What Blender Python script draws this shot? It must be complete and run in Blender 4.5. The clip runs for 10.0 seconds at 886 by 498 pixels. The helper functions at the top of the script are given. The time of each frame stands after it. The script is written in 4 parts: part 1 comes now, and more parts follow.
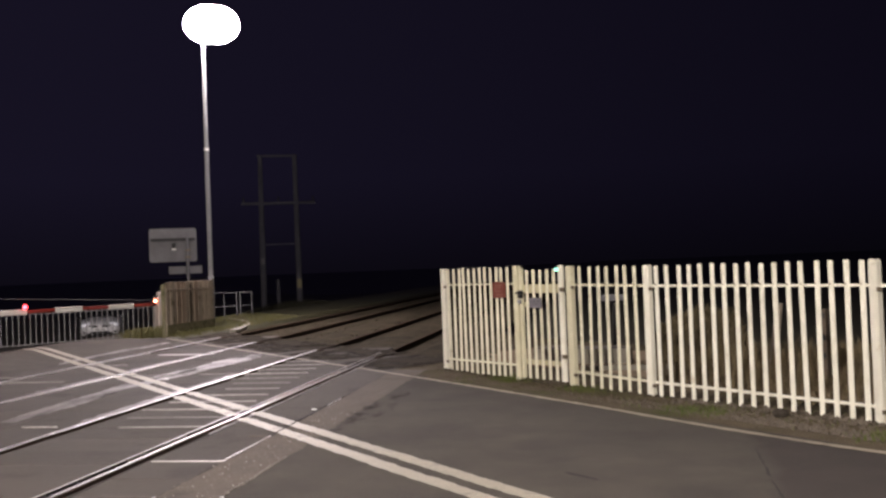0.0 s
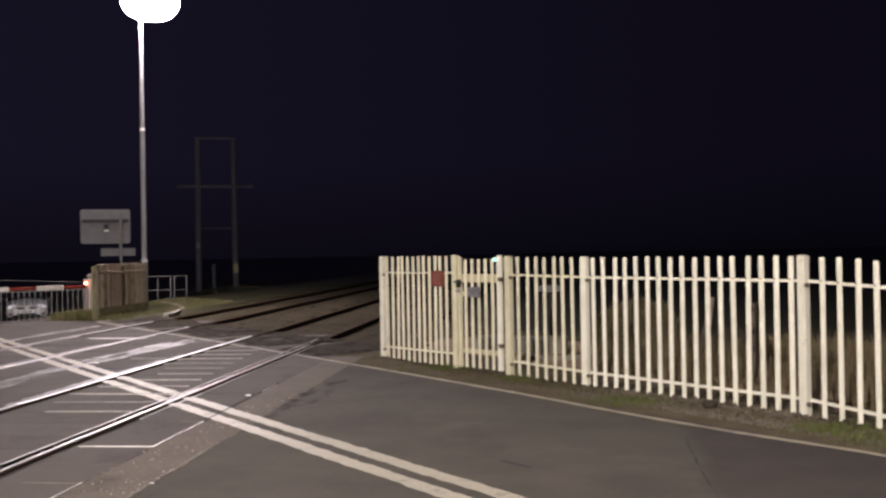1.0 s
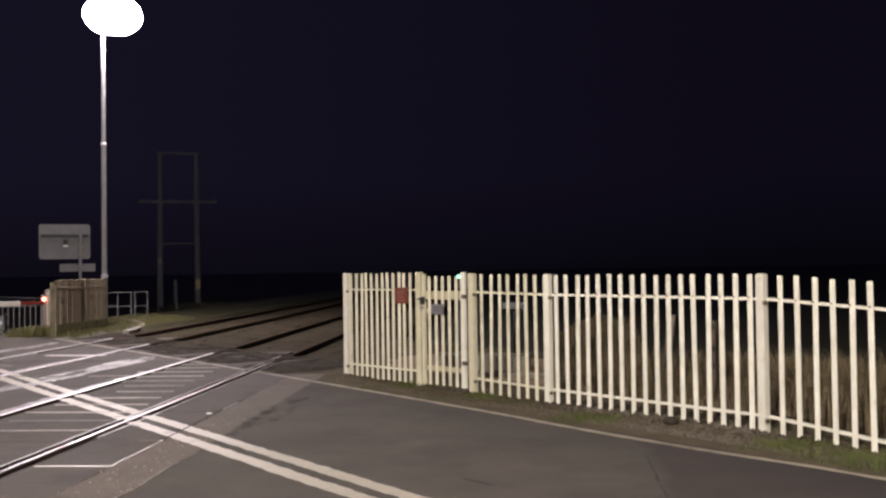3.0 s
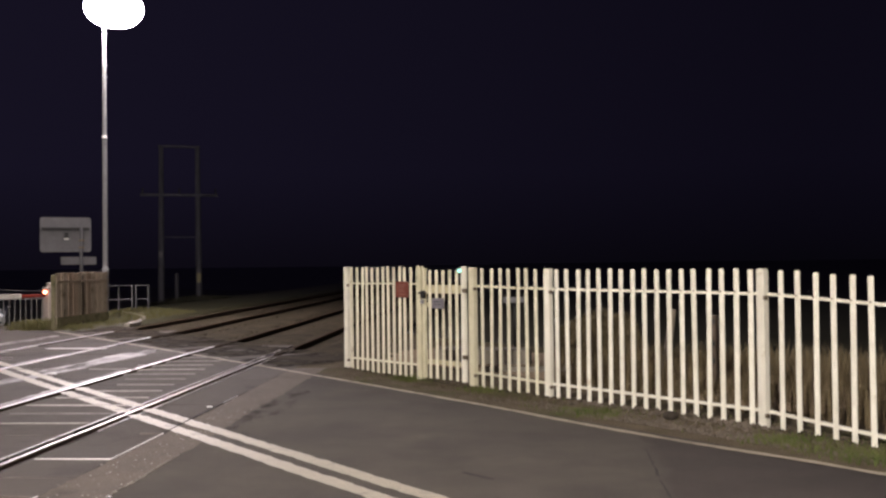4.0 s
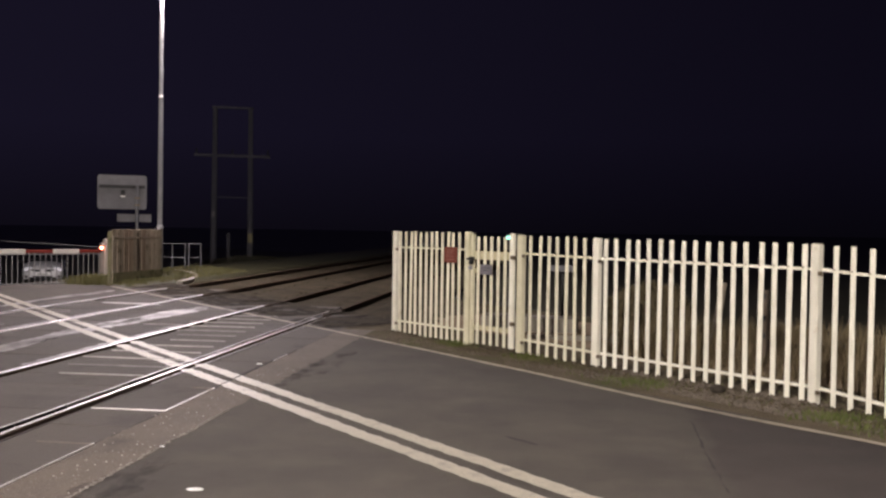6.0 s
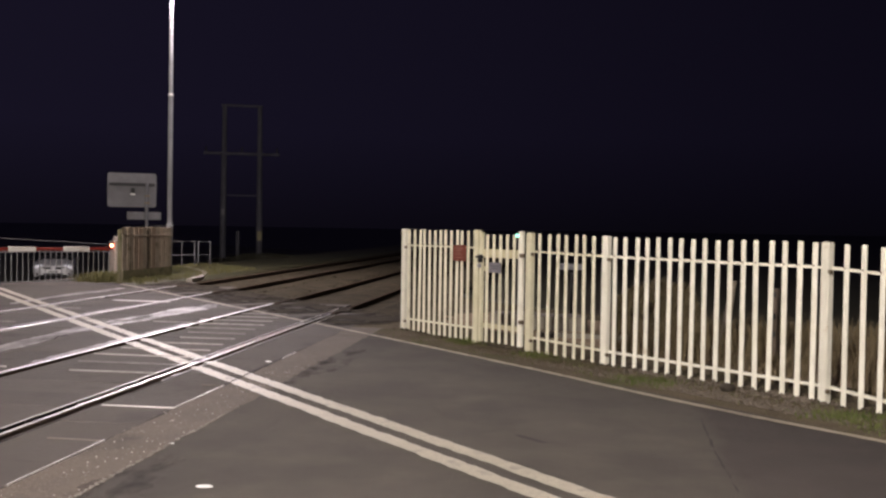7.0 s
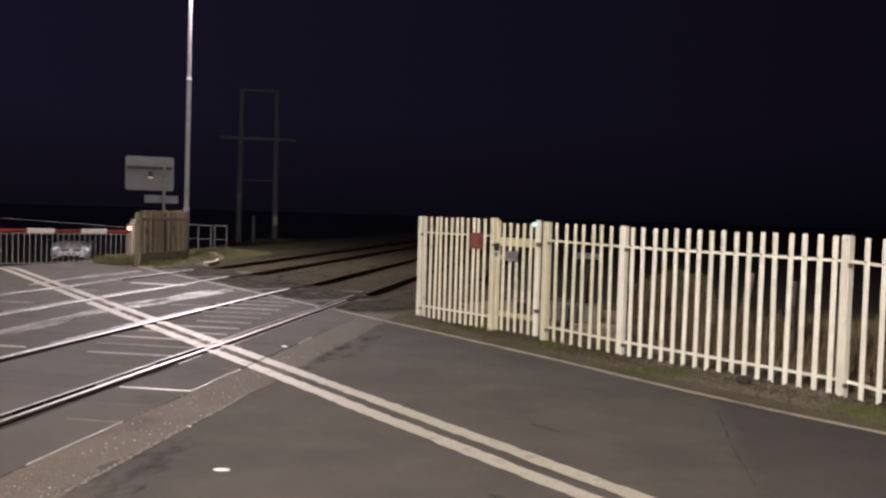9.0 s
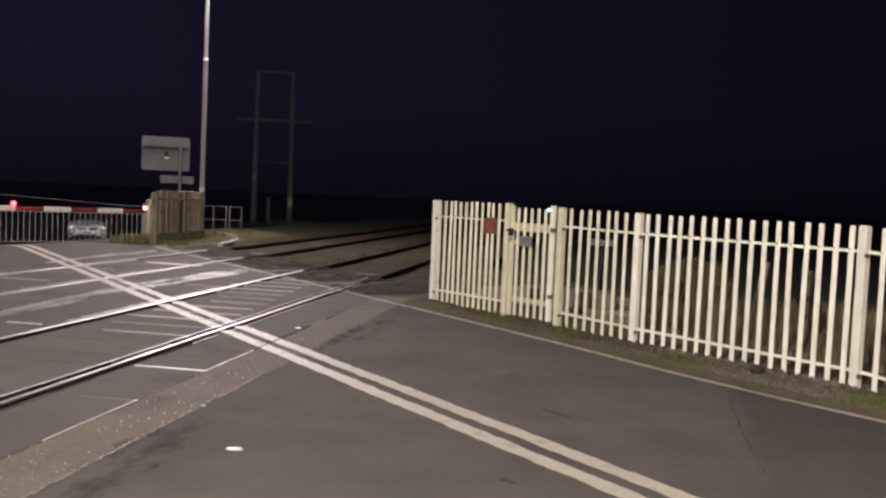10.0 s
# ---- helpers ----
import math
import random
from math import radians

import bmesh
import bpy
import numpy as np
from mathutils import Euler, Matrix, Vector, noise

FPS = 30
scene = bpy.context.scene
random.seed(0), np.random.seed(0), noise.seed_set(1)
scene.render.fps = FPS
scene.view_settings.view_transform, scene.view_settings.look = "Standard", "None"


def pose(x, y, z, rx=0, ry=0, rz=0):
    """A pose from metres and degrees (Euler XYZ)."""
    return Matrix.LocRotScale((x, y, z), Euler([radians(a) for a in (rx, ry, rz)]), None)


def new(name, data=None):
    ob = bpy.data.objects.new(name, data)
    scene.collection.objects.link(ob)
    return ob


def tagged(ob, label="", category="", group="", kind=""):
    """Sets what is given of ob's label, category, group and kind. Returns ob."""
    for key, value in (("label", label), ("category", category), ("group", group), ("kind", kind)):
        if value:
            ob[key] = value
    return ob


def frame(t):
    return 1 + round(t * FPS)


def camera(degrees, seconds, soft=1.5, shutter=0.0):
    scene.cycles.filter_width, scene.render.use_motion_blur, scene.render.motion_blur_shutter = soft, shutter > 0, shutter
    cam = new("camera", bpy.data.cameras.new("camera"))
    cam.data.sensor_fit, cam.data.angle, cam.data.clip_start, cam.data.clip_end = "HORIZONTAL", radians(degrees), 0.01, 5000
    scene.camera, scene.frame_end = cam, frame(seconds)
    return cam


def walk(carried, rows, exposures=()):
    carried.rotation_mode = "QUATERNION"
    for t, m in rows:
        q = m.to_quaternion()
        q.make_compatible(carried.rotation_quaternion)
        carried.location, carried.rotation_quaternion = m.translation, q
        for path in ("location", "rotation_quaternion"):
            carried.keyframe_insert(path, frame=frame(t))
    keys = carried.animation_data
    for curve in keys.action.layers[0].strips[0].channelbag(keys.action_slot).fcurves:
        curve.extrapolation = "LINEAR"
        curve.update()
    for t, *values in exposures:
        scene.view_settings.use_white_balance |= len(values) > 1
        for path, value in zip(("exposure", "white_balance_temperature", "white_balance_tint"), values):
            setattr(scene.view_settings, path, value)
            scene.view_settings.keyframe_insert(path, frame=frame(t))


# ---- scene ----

# ---- camera: held by hand at one spot, swinging slowly ----
EYE = 1.45
cam = camera(52.0, 10.0, soft=2.4, shutter=0.6)
TURNS = [     # seconds, turn about x, y and z, and the sway of the body in metres
    (0.0, 91.088, 2.263, 9.852, 0.000, -0.001, 0.011),
    (0.5, 90.238, 1.219, 8.847, -0.014, -0.002, 0.006),
    (1.0, 90.273, 1.008, 5.988, -0.008, 0.011, 0.002),
    (1.5, 91.189, 0.762, 5.343, -0.001, 0.002, 0.003),
    (2.0, 92.849, 1.979, 3.813, 0.004, 0.013, 0.005),
    (2.5, 93.014, 2.179, 3.728, 0.003, 0.002, 0.006),
    (2.7, 91.557, 1.226, 3.900, 0.003, 0.003, 0.007),
    (3.8, 91.047, 0.555, 3.690, 0.006, 0.008, 0.009),
    (4.0, 90.902, 0.668, 3.828, 0.007, 0.009, 0.009),
    (4.5, 90.298, 1.184, 4.659, 0.017, 0.003, 0.007),
    (5.0, 89.120, 0.299, 5.233, 0.000, 0.000, 0.000),
    (5.5, 89.548, -0.889, 6.461, -0.002, -0.007, -0.002),
    (6.0, 88.798, -0.901, 6.869, -0.005, -0.010, -0.003),
    (6.2, 88.744, -0.845, 7.005, -0.005, -0.010, -0.003),
    (7.3, 88.652, -0.962, 7.486, -0.006, -0.009, -0.004),
    (7.5, 88.677, -0.945, 7.493, -0.006, -0.009, -0.004),
    (8.0, 88.621, -1.367, 7.680, -0.015, -0.009, -0.007),
    (8.5, 88.024, -1.238, 7.974, -0.010, -0.005, -0.003),
    (9.0, 87.847, -1.741, 8.371, -0.031, -0.007, -0.001),
    (9.5, 87.519, -2.457, 9.300, -0.027, -0.006, -0.005),
    (10.0, 86.811, -2.544, 9.285, -0.032, -0.013, 0.000),
]
walk(cam, [(t, pose(x, y, EYE + z, rx, ry, rz)) for t, rx, ry, rz, x, y, z in TURNS])

# ---- night sky and lamps ----
world = bpy.data.worlds.new("night_sky")
scene.world = world
world.use_nodes = True
wn, wl = world.node_tree.nodes, world.node_tree.links
sky_dir, sky_axes, sky_ramp = wn.new("ShaderNodeTexCoord"), wn.new("ShaderNodeSeparateXYZ"), wn.new("ShaderNodeValToRGB")
wl.new(sky_dir.outputs["Generated"], sky_axes.inputs[0])
wl.new(sky_axes.outputs["Z"], sky_ramp.inputs[0])
sky_ramp.color_ramp.elements[0].position, sky_ramp.color_ramp.elements[0].color = 0.0, (0.25, 0.20, 0.41, 1)
sky_ramp.color_ramp.elements[1].position, sky_ramp.color_ramp.elements[1].color = 0.10, (0.46, 0.365, 0.90, 1)
wl.new(sky_ramp.outputs[0], wn["Background"].inputs[0])
west_veil = wn.new("ShaderNodeMapRange")     # sky lifted to the west for the far lamp's lens glare
west_veil.inputs["From Min"].default_value, west_veil.inputs["From Max"].default_value = 0.30, -0.55
west_veil.inputs["To Min"].default_value, west_veil.inputs["To Max"].default_value = 0.0088, 0.017
wl.new(sky_axes.outputs["X"], west_veil.inputs["Value"])
wl.new(west_veil.outputs["Result"], wn["Background"].inputs[1])

LAMP_FAR = (-11.07, 24.64)
LAMP_NEAR = (-4.6, -8.8)


def lamp_light(name, x, y, z, watts, colour, size):
    data = bpy.data.lights.new(name, "POINT")
    data.energy, data.color, data.shadow_soft_size = watts, colour, size
    ob = new(name, data)
    ob.location = (x, y, z)
    return ob


lamp_light("near_lamp_light", LAMP_NEAR[0] + 0.2, LAMP_NEAR[1] + 0.5, 7.6, 12500, (1.0, 0.90, 0.80), 0.25)


# ---- materials ----
def surface(name, c1, c2, scale=6.0, rough=0.7, metal=0.0, bump=0.2, fine=80.0, speck=None, speck_amount=0.0,
            stain=None, stain_scale=0.8, stain_amount=0.0, rough_var=0.1, vary=0.0, coords="Object"):
    """A node material with broad and fine variation, optional specks and stains."""
    m = bpy.data.materials.new(name)
    m.use_nodes = True
    nt = m.node_tree
    nodes, links = nt.nodes, nt.links
    bsdf = nodes["Principled BSDF"]
    tex = nodes.new("ShaderNodeTexCoord")
    geo = nodes.new("ShaderNodeNewGeometry")
    info = nodes.new("ShaderNodeObjectInfo")
    add = nodes.new("ShaderNodeVectorMath")
    add.operation = "MULTIPLY_ADD"
    add.inputs[1].default_value = (1, 1, 1)
    shift = nodes.new("ShaderNodeMath")
    shift.operation = "MULTIPLY"
    shift.inputs[1].default_value = 37.0 if coords == "Object" else 0.0
    links.new(info.outputs["Random"], shift.inputs[0])
    links.new(tex.outputs["Object"] if coords == "Object" else geo.outputs["Position"], add.inputs[0])
    links.new(shift.outputs[0], add.inputs[2])
    vec = add.outputs[0]

    def noise_of(sc, detail=4.0, roughness=0.6):
        n = nodes.new("ShaderNodeTexNoise")
        n.inputs["Scale"].default_value, n.inputs["Detail"].default_value = sc, detail
        n.inputs["Roughness"].default_value = roughness
        links.new(vec, n.inputs["Vector"])
        return n.outputs["Fac"]

    def ramp(socket, lo, hi):
        r = nodes.new("ShaderNodeMapRange")
        r.inputs["From Min"].default_value, r.inputs["From Max"].default_value = lo, hi
        links.new(socket, r.inputs["Value"])
        return r.outputs["Result"]

    def mixed(fac, a, b):
        x = nodes.new("ShaderNodeMix")
        x.data_type = "RGBA"
        links.new(fac, x.inputs["Factor"])
        for s, v in ((x.inputs["A"], a), (x.inputs["B"], b)):
            if isinstance(v, tuple):
                s.default_value = (*v, 1)
            else:
                links.new(v, s)
        return x.outputs["Result"]

    broad, grain = noise_of(scale), noise_of(fine, 3.0)
    colour = mixed(ramp(broad, 0.3, 0.7), c1, c2)
    dark = tuple(v * (0.7 if fine > 25 else 0.85) for v in c1)
    colour = mixed(ramp(grain, 0.45, 0.95), colour, dark)
    if speck:
        colour = mixed(ramp(noise_of(fine * 1.7, 1.0), 0.72 - 0.2 * speck_amount, 0.78 - 0.15 * speck_amount), colour, speck)
    if stain:
        colour = mixed(ramp(noise_of(stain_scale, 5.0), 0.72 - 0.35 * stain_amount, 0.85 - 0.25 * stain_amount), colour, stain)
    if vary:
        hsv = nodes.new("ShaderNodeHueSaturation")
        r = nodes.new("ShaderNodeMapRange")
        r.inputs["To Min"].default_value, r.inputs["To Max"].default_value = 1 - vary, 1 + vary
        links.new(info.outputs["Random"], r.inputs["Value"])
        links.new(r.outputs["Result"], hsv.inputs["Value"])
        links.new(colour, hsv.inputs["Color"])
        colour = hsv.outputs["Color"]
    links.new(colour, bsdf.inputs["Base Color"])
    rr = nodes.new("ShaderNodeMapRange")
    rr.inputs["To Min"].default_value, rr.inputs["To Max"].default_value = max(0.05, rough - rough_var), min(1.0, rough + rough_var)
    links.new(broad, rr.inputs["Value"])
    links.new(rr.outputs["Result"], bsdf.inputs["Roughness"])
    bsdf.inputs["Metallic"].default_value = metal
    b = nodes.new("ShaderNodeBump")
    b.inputs["Strength"].default_value, b.inputs["Distance"].default_value = bump, 0.01
    links.new(grain, b.inputs["Height"])
    links.new(b.outputs["Normal"], bsdf.inputs["Normal"])
    return m


def glow(name, colour, strength):
    m = bpy.data.materials.new(name)
    m.use_nodes = True
    bsdf = m.node_tree.nodes["Principled BSDF"]
    bsdf.inputs["Base Color"].default_value = (*colour, 1)
    bsdf.inputs["Emission Color"].default_value = (*colour, 1)
    bsdf.inputs["Emission Strength"].default_value = strength
    return m


ASPHALT = surface("asphalt", (0.079, 0.068, 0.056), (0.129, 0.111, 0.091), 1.6, 0.86, 0, 0.9, 110, (0.20, 0.185, 0.165), 0.4,
                  (0.062, 0.053, 0.047), 0.5, 0.62, 0.08, coords="World")
nt = ASPHALT.node_tree
geo_n, dot_n, span, wear = (nt.nodes.new(k) for k in ("ShaderNodeNewGeometry", "ShaderNodeVectorMath", "ShaderNodeMapRange", "ShaderNodeValToRGB"))
dot_n.operation, dot_n.inputs[1].default_value = "DOT_PRODUCT", (0.7332, 0.680, 0)
span.inputs["From Min"].default_value, span.inputs["From Max"].default_value = 0.0, 6.4
nt.links.new(geo_n.outputs["Position"], dot_n.inputs[0])
nt.links.new(dot_n.outputs["Value"], span.inputs["Value"])
nt.links.new(span.outputs["Result"], wear.inputs[0])
for place, v in ((0.0, 0.96), (0.2, 1.05), (0.42, 1.06), (0.56, 1.0), (0.66, 1.04), (0.74, 1.09), (0.83, 0.92), (0.97, 0.72)):
    e = wear.color_ramp.elements[0] if place == 0.0 else wear.color_ramp.elements.new(place)
    e.color = (v, v, v, 1)
last = wear.color_ramp.elements[len(wear.color_ramp.elements) - 1]
last.color = (0.74, 0.74, 0.74, 1)
worn = nt.nodes.new("ShaderNodeMix")
worn.data_type, worn.blend_type, worn.inputs["Factor"].default_value = "RGBA", "MULTIPLY", 1.0
link = nt.nodes["Principled BSDF"].inputs["Base Color"].links[0]
nt.links.new(link.from_socket, worn.inputs["A"])
nt.links.new(wear.outputs[0], worn.inputs["B"])
nt.links.new(worn.outputs["Result"], nt.nodes["Principled BSDF"].inputs["Base Color"])
# An older, darker and more purple stretch of road begins at the curved crack.
cut_n, wob_n, sum_n, cut, away, both, tone = (nt.nodes.new(k) for k in ("ShaderNodeVectorMath", "ShaderNodeTexNoise", "ShaderNodeMath", "ShaderNodeMapRange", "ShaderNodeMapRange", "ShaderNodeMath", "ShaderNodeMix"))
cut_n.operation, cut_n.inputs[1].default_value = "DOT_PRODUCT", (-0.680 - 0.96 * 0.7332, 0.7332 - 0.96 * 0.680, 0)
wob_n.inputs["Scale"].default_value, wob_n.inputs["Detail"].default_value = 2.2, 4.0
sum_n.operation, sum_n.inputs[1].default_value = "MULTIPLY_ADD", 0.5
cut.inputs["From Min"].default_value, cut.inputs["From Max"].default_value = -0.62, -0.80
away.inputs["From Min"].default_value, away.inputs["From Max"].default_value = 3.5, 4.7
both.operation = "MULTIPLY"
tone.data_type, tone.blend_type, tone.inputs["B"].default_value = "RGBA", "MULTIPLY", (0.70, 0.655, 0.71, 1)
nt.links.new(geo_n.outputs["Position"], cut_n.inputs[0])
nt.links.new(geo_n.outputs["Position"], wob_n.inputs["Vector"])
nt.links.new(wob_n.outputs["Fac"], sum_n.inputs[0])
nt.links.new(cut_n.outputs["Value"], sum_n.inputs[2])
nt.links.new(sum_n.outputs[0], cut.inputs["Value"])
nt.links.new(dot_n.outputs["Value"], away.inputs["Value"])
nt.links.new(cut.outputs["Result"], both.inputs[0])
nt.links.new(away.outputs["Result"], both.inputs[1])
nt.links.new(both.outputs[0], tone.inputs["Factor"])
nt.links.new(worn.outputs["Result"], tone.inputs["A"])
nt.links.new(tone.outputs["Result"], nt.nodes["Principled BSDF"].inputs["Base Color"])
DECK = surface("deck_panel", (0.091, 0.076, 0.065), (0.122, 0.104, 0.089), 1.3, 0.83, 0, 0.5, 90, (0.17, 0.16, 0.15), 0.25,
               (0.066, 0.054, 0.046), 1.4, 0.4, 0.12, vary=0.12)
AGGREGATE = surface("exposed_aggregate", (0.125, 0.10, 0.078), (0.18, 0.148, 0.115), 3.0, 0.8, 0, 1.0, 45, (0.36, 0.31, 0.25), 0.3,
                    (0.08, 0.066, 0.053), 1.5, 0.4, coords="World")
LINE = surface("road_paint", (0.53, 0.485, 0.385), (0.67, 0.625, 0.505), 5.0, 0.52, 0, 0.4, 70, (0.22, 0.20, 0.18), 0.5,
               (0.24, 0.217, 0.187), 5.0, 0.45, coords="World")
# Near-white stands in for a streak of lamp glare on the deck.
GLARE_WHITE = surface("painted_glare", (0.72, 0.69, 0.64), (0.80, 0.77, 0.72), 5.0, 0.36, 0, 0.2, 70, coords="World")
EDGE_LINE = surface("worn_edge_paint", (0.36, 0.31, 0.23), (0.50, 0.44, 0.34), 4.0, 0.6, 0, 0.3, 80, (0.12, 0.11, 0.1), 0.3,
                    (0.15, 0.128, 0.105), 3.0, 0.55, coords="World")
PATCH = surface("tar_patch", (0.045, 0.040, 0.038), (0.06, 0.054, 0.05), 2.0, 0.93, 0, 0.4, 100, coords="World")
# Lamp glints are put into the pale edge; the dull one has none.
PANEL_EDGE = surface("worn_glinting_edge", (0.56, 0.53, 0.51), (0.74, 0.71, 0.68), 9.0, 0.45, 0.45, 0.1, 60, rough_var=0.1)
DULL_EDGE = surface("dull_panel_edge", (0.13, 0.11, 0.095), (0.20, 0.17, 0.15), 9.0, 0.6, 0.3, 0.1, 60)
STEEL = surface("polished_steel", (0.72, 0.70, 0.70), (0.82, 0.80, 0.80), 4.0, 0.44, 1.0, 0.02, 60, rough_var=0.08)
RUST = surface("rusty_rail_side", (0.060, 0.041, 0.030), (0.095, 0.063, 0.045), 6.0, 0.85, 0, 0.4, 90)
BED = surface("oily_trackbed", (0.045, 0.038, 0.031), (0.065, 0.055, 0.045), 3.0, 0.9, 0, 0.5, 60, coords="World")
FILM = surface("deck_dirt_film", (0.046, 0.038, 0.029), (0.080, 0.066, 0.050), 3.0, 0.95, 0, 0.7, 40, coords="World")
BALLAST = surface("ballast_stone", (0.042, 0.034, 0.023), (0.092, 0.076, 0.050), 2.2, 0.9, 0, 0.6, 30, (0.17, 0.145, 0.10), 0.25,
                  (0.026, 0.021, 0.016), 0.9, 0.45, coords="World")
DRIFT = surface("deck_dirt", (0.044, 0.036, 0.027), (0.086, 0.070, 0.052), 3.0, 0.95, 0, 0.7, 40, coords="World")
SLEEPER = surface("weathered_sleeper", (0.045, 0.037, 0.03), (0.07, 0.06, 0.05), 4.0, 0.9, 0, 0.4, 60)
SOIL = surface("verge_soil", (0.105, 0.086, 0.059), (0.165, 0.134, 0.092), 2.5, 0.95, 0, 0.9, 40, (0.28, 0.25, 0.2), 0.25,
               (0.085, 0.09, 0.04), 0.9, 0.55, coords="World")
RUBBLE = surface("grey_rubble", (0.075, 0.061, 0.047), (0.165, 0.136, 0.104), 9.0, 0.95, 0, 0.5, 40, coords="World")
RUBBLE_PALE = surface("crumbled_concrete", (0.22, 0.20, 0.175), (0.34, 0.31, 0.275), 9.0, 0.9, 0, 0.5, 40, coords="World")
CLOD = surface("dark_clod", (0.065, 0.048, 0.033), (0.15, 0.115, 0.08), 7.0, 0.95, 0, 0.5, 40, coords="World")
FIELD = surface("dewy_field", (0.024, 0.026, 0.013), (0.045, 0.040, 0.023), 0.4, 0.5, 0, 0.15, 20, coords="World")
TURF = surface("mown_turf", (0.040, 0.041, 0.016), (0.074, 0.066, 0.030), 1.2, 0.62, 0, 0.5, 40, coords="World")
BLADE = surface("grass_blade", (0.070, 0.096, 0.028), (0.125, 0.132, 0.048), 2.0, 0.7, 0, 0.1, 30, coords="World")
DEAD_LEAF = surface("dead_bracken", (0.085, 0.072, 0.042), (0.15, 0.122, 0.074), 2.5, 0.9, 0, 0.3, 30, coords="World")
SLAB = surface("grey_concrete_slab", (0.19, 0.175, 0.145), (0.28, 0.255, 0.21), 3.0, 0.9, 0, 0.5, 45, stain=(0.13, 0.12, 0.09), stain_amount=0.5)
DRY = surface("dry_grass", (0.150, 0.120, 0.069), (0.225, 0.180, 0.108), 1.5, 0.8, 0, 0.1, 30, coords="World")
# Grass near the far lamp: its lamplight is put into this yellower, paler colour.
LIT_GRASS = surface("lamplit_grass", (0.145, 0.145, 0.055), (0.23, 0.21, 0.095), 2.0, 0.8, 0, 0.1, 30, coords="World")
CREAM = surface("cream_fence_paint", (0.748, 0.725, 0.61), (0.818, 0.798, 0.69), 2.5, 0.42, 0, 0.03, 7,
                stain=(0.48, 0.40, 0.27), stain_scale=6.0, stain_amount=0.18, vary=0.05)
YELLOWED = surface("yellowed_fence_paint", (0.62, 0.59, 0.415), (0.70, 0.67, 0.50), 2.5, 0.45, 0, 0.03, 7,
                   stain=(0.40, 0.32, 0.18), stain_scale=5.0, stain_amount=0.25, vary=0.04)
PALE_PAINT = surface("aged_pale_paint", (0.65, 0.622, 0.465), (0.735, 0.705, 0.55), 2.5, 0.45, 0, 0.03, 7,
                     stain=(0.42, 0.36, 0.24), stain_scale=6.0, stain_amount=0.25, vary=0.06)
# Grime and the bars' shade behind the pales are both in this colour.
GATE_BAR = surface("grimy_shaded_gate_paint", (0.44, 0.40, 0.25), (0.56, 0.51, 0.34), 4.0, 0.55, 0, 0.05, 20,
                   stain=(0.24, 0.20, 0.11), stain_scale=6.0, stain_amount=0.4)
BOLT = surface("dull_bolt", (0.16, 0.13, 0.09), (0.26, 0.21, 0.15), 20.0, 0.6, 0.6, 0.2, 90)
# Tyre polish, with the lamp's glare on it put into the pale colour.
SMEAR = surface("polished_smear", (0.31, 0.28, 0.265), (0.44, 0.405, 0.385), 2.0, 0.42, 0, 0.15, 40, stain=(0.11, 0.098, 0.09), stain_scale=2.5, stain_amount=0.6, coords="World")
GRAVEL = surface("tan_gravel", (0.34, 0.265, 0.18), (0.44, 0.35, 0.245), 2.0, 0.95, 0, 1.0, 45, (0.4, 0.36, 0.3), 0.4, coords="World")
BLACK = surface("black_metal", (0.02, 0.02, 0.02), (0.035, 0.035, 0.035), 8.0, 0.9, 0, 0.1, 60)
RED_SIGN = surface("faded_red_sign", (0.15, 0.042, 0.030), (0.20, 0.058, 0.042), 6.0, 0.5, 0, 0.1, 60)
GREY_SIGN = surface("grey_sign_plate", (0.16, 0.15, 0.17), (0.22, 0.21, 0.23), 6.0, 0.45, 0, 0.1, 60)
PALE_INK = surface("pale_sign_print", (0.30, 0.15, 0.12), (0.34, 0.18, 0.14), 9.0, 0.6)
BOARD = surface("weathered_board", (0.42, 0.355, 0.28), (0.57, 0.485, 0.39), 3.0, 0.85, 0, 0.5, 35,
                stain=(0.17, 0.14, 0.085), stain_scale=3.0, stain_amount=0.55, vary=0.26)
RED_BOARD = surface("red_stained_board", (0.37, 0.285, 0.215), (0.50, 0.395, 0.305), 3.0, 0.85, 0, 0.5, 35,
                    stain=(0.19, 0.13, 0.085), stain_scale=3.0, stain_amount=0.5, vary=0.2)
MOSSY_BOARD = surface("mossy_board", (0.20, 0.185, 0.11), (0.29, 0.26, 0.16), 5.0, 0.95, 0, 0.5, 35,
                      stain=(0.085, 0.095, 0.04), stain_scale=4.0, stain_amount=0.6, vary=0.2)
DULL = surface("dull_steel", (0.10, 0.10, 0.11), (0.15, 0.15, 0.16), 5.0, 0.7, 0.0, 0.08, 50)
GALV = surface("galvanised_steel", (0.26, 0.26, 0.27), (0.34, 0.34, 0.35), 5.0, 0.6, 0.0, 0.08, 50)
SIGN_BACK = surface("grey_sign_back", (0.088, 0.085, 0.092), (0.125, 0.121, 0.130), 4.0, 0.55, 0.1, 0.08, 50)
BOOM_WHITE = surface("boom_white", (0.74, 0.72, 0.68), (0.82, 0.80, 0.76), 5.0, 0.4, 0, 0.08, 50)
BOOM_RED = surface("boom_red", (0.23, 0.03, 0.022), (0.31, 0.05, 0.038), 5.0, 0.4, 0, 0.08, 50)
PEDESTAL = surface("barrier_housing_paint", (0.50, 0.44, 0.40), (0.60, 0.54, 0.50), 3.0, 0.5, 0, 0.1, 50, stain=(0.3, 0.24, 0.2), stain_amount=0.35)
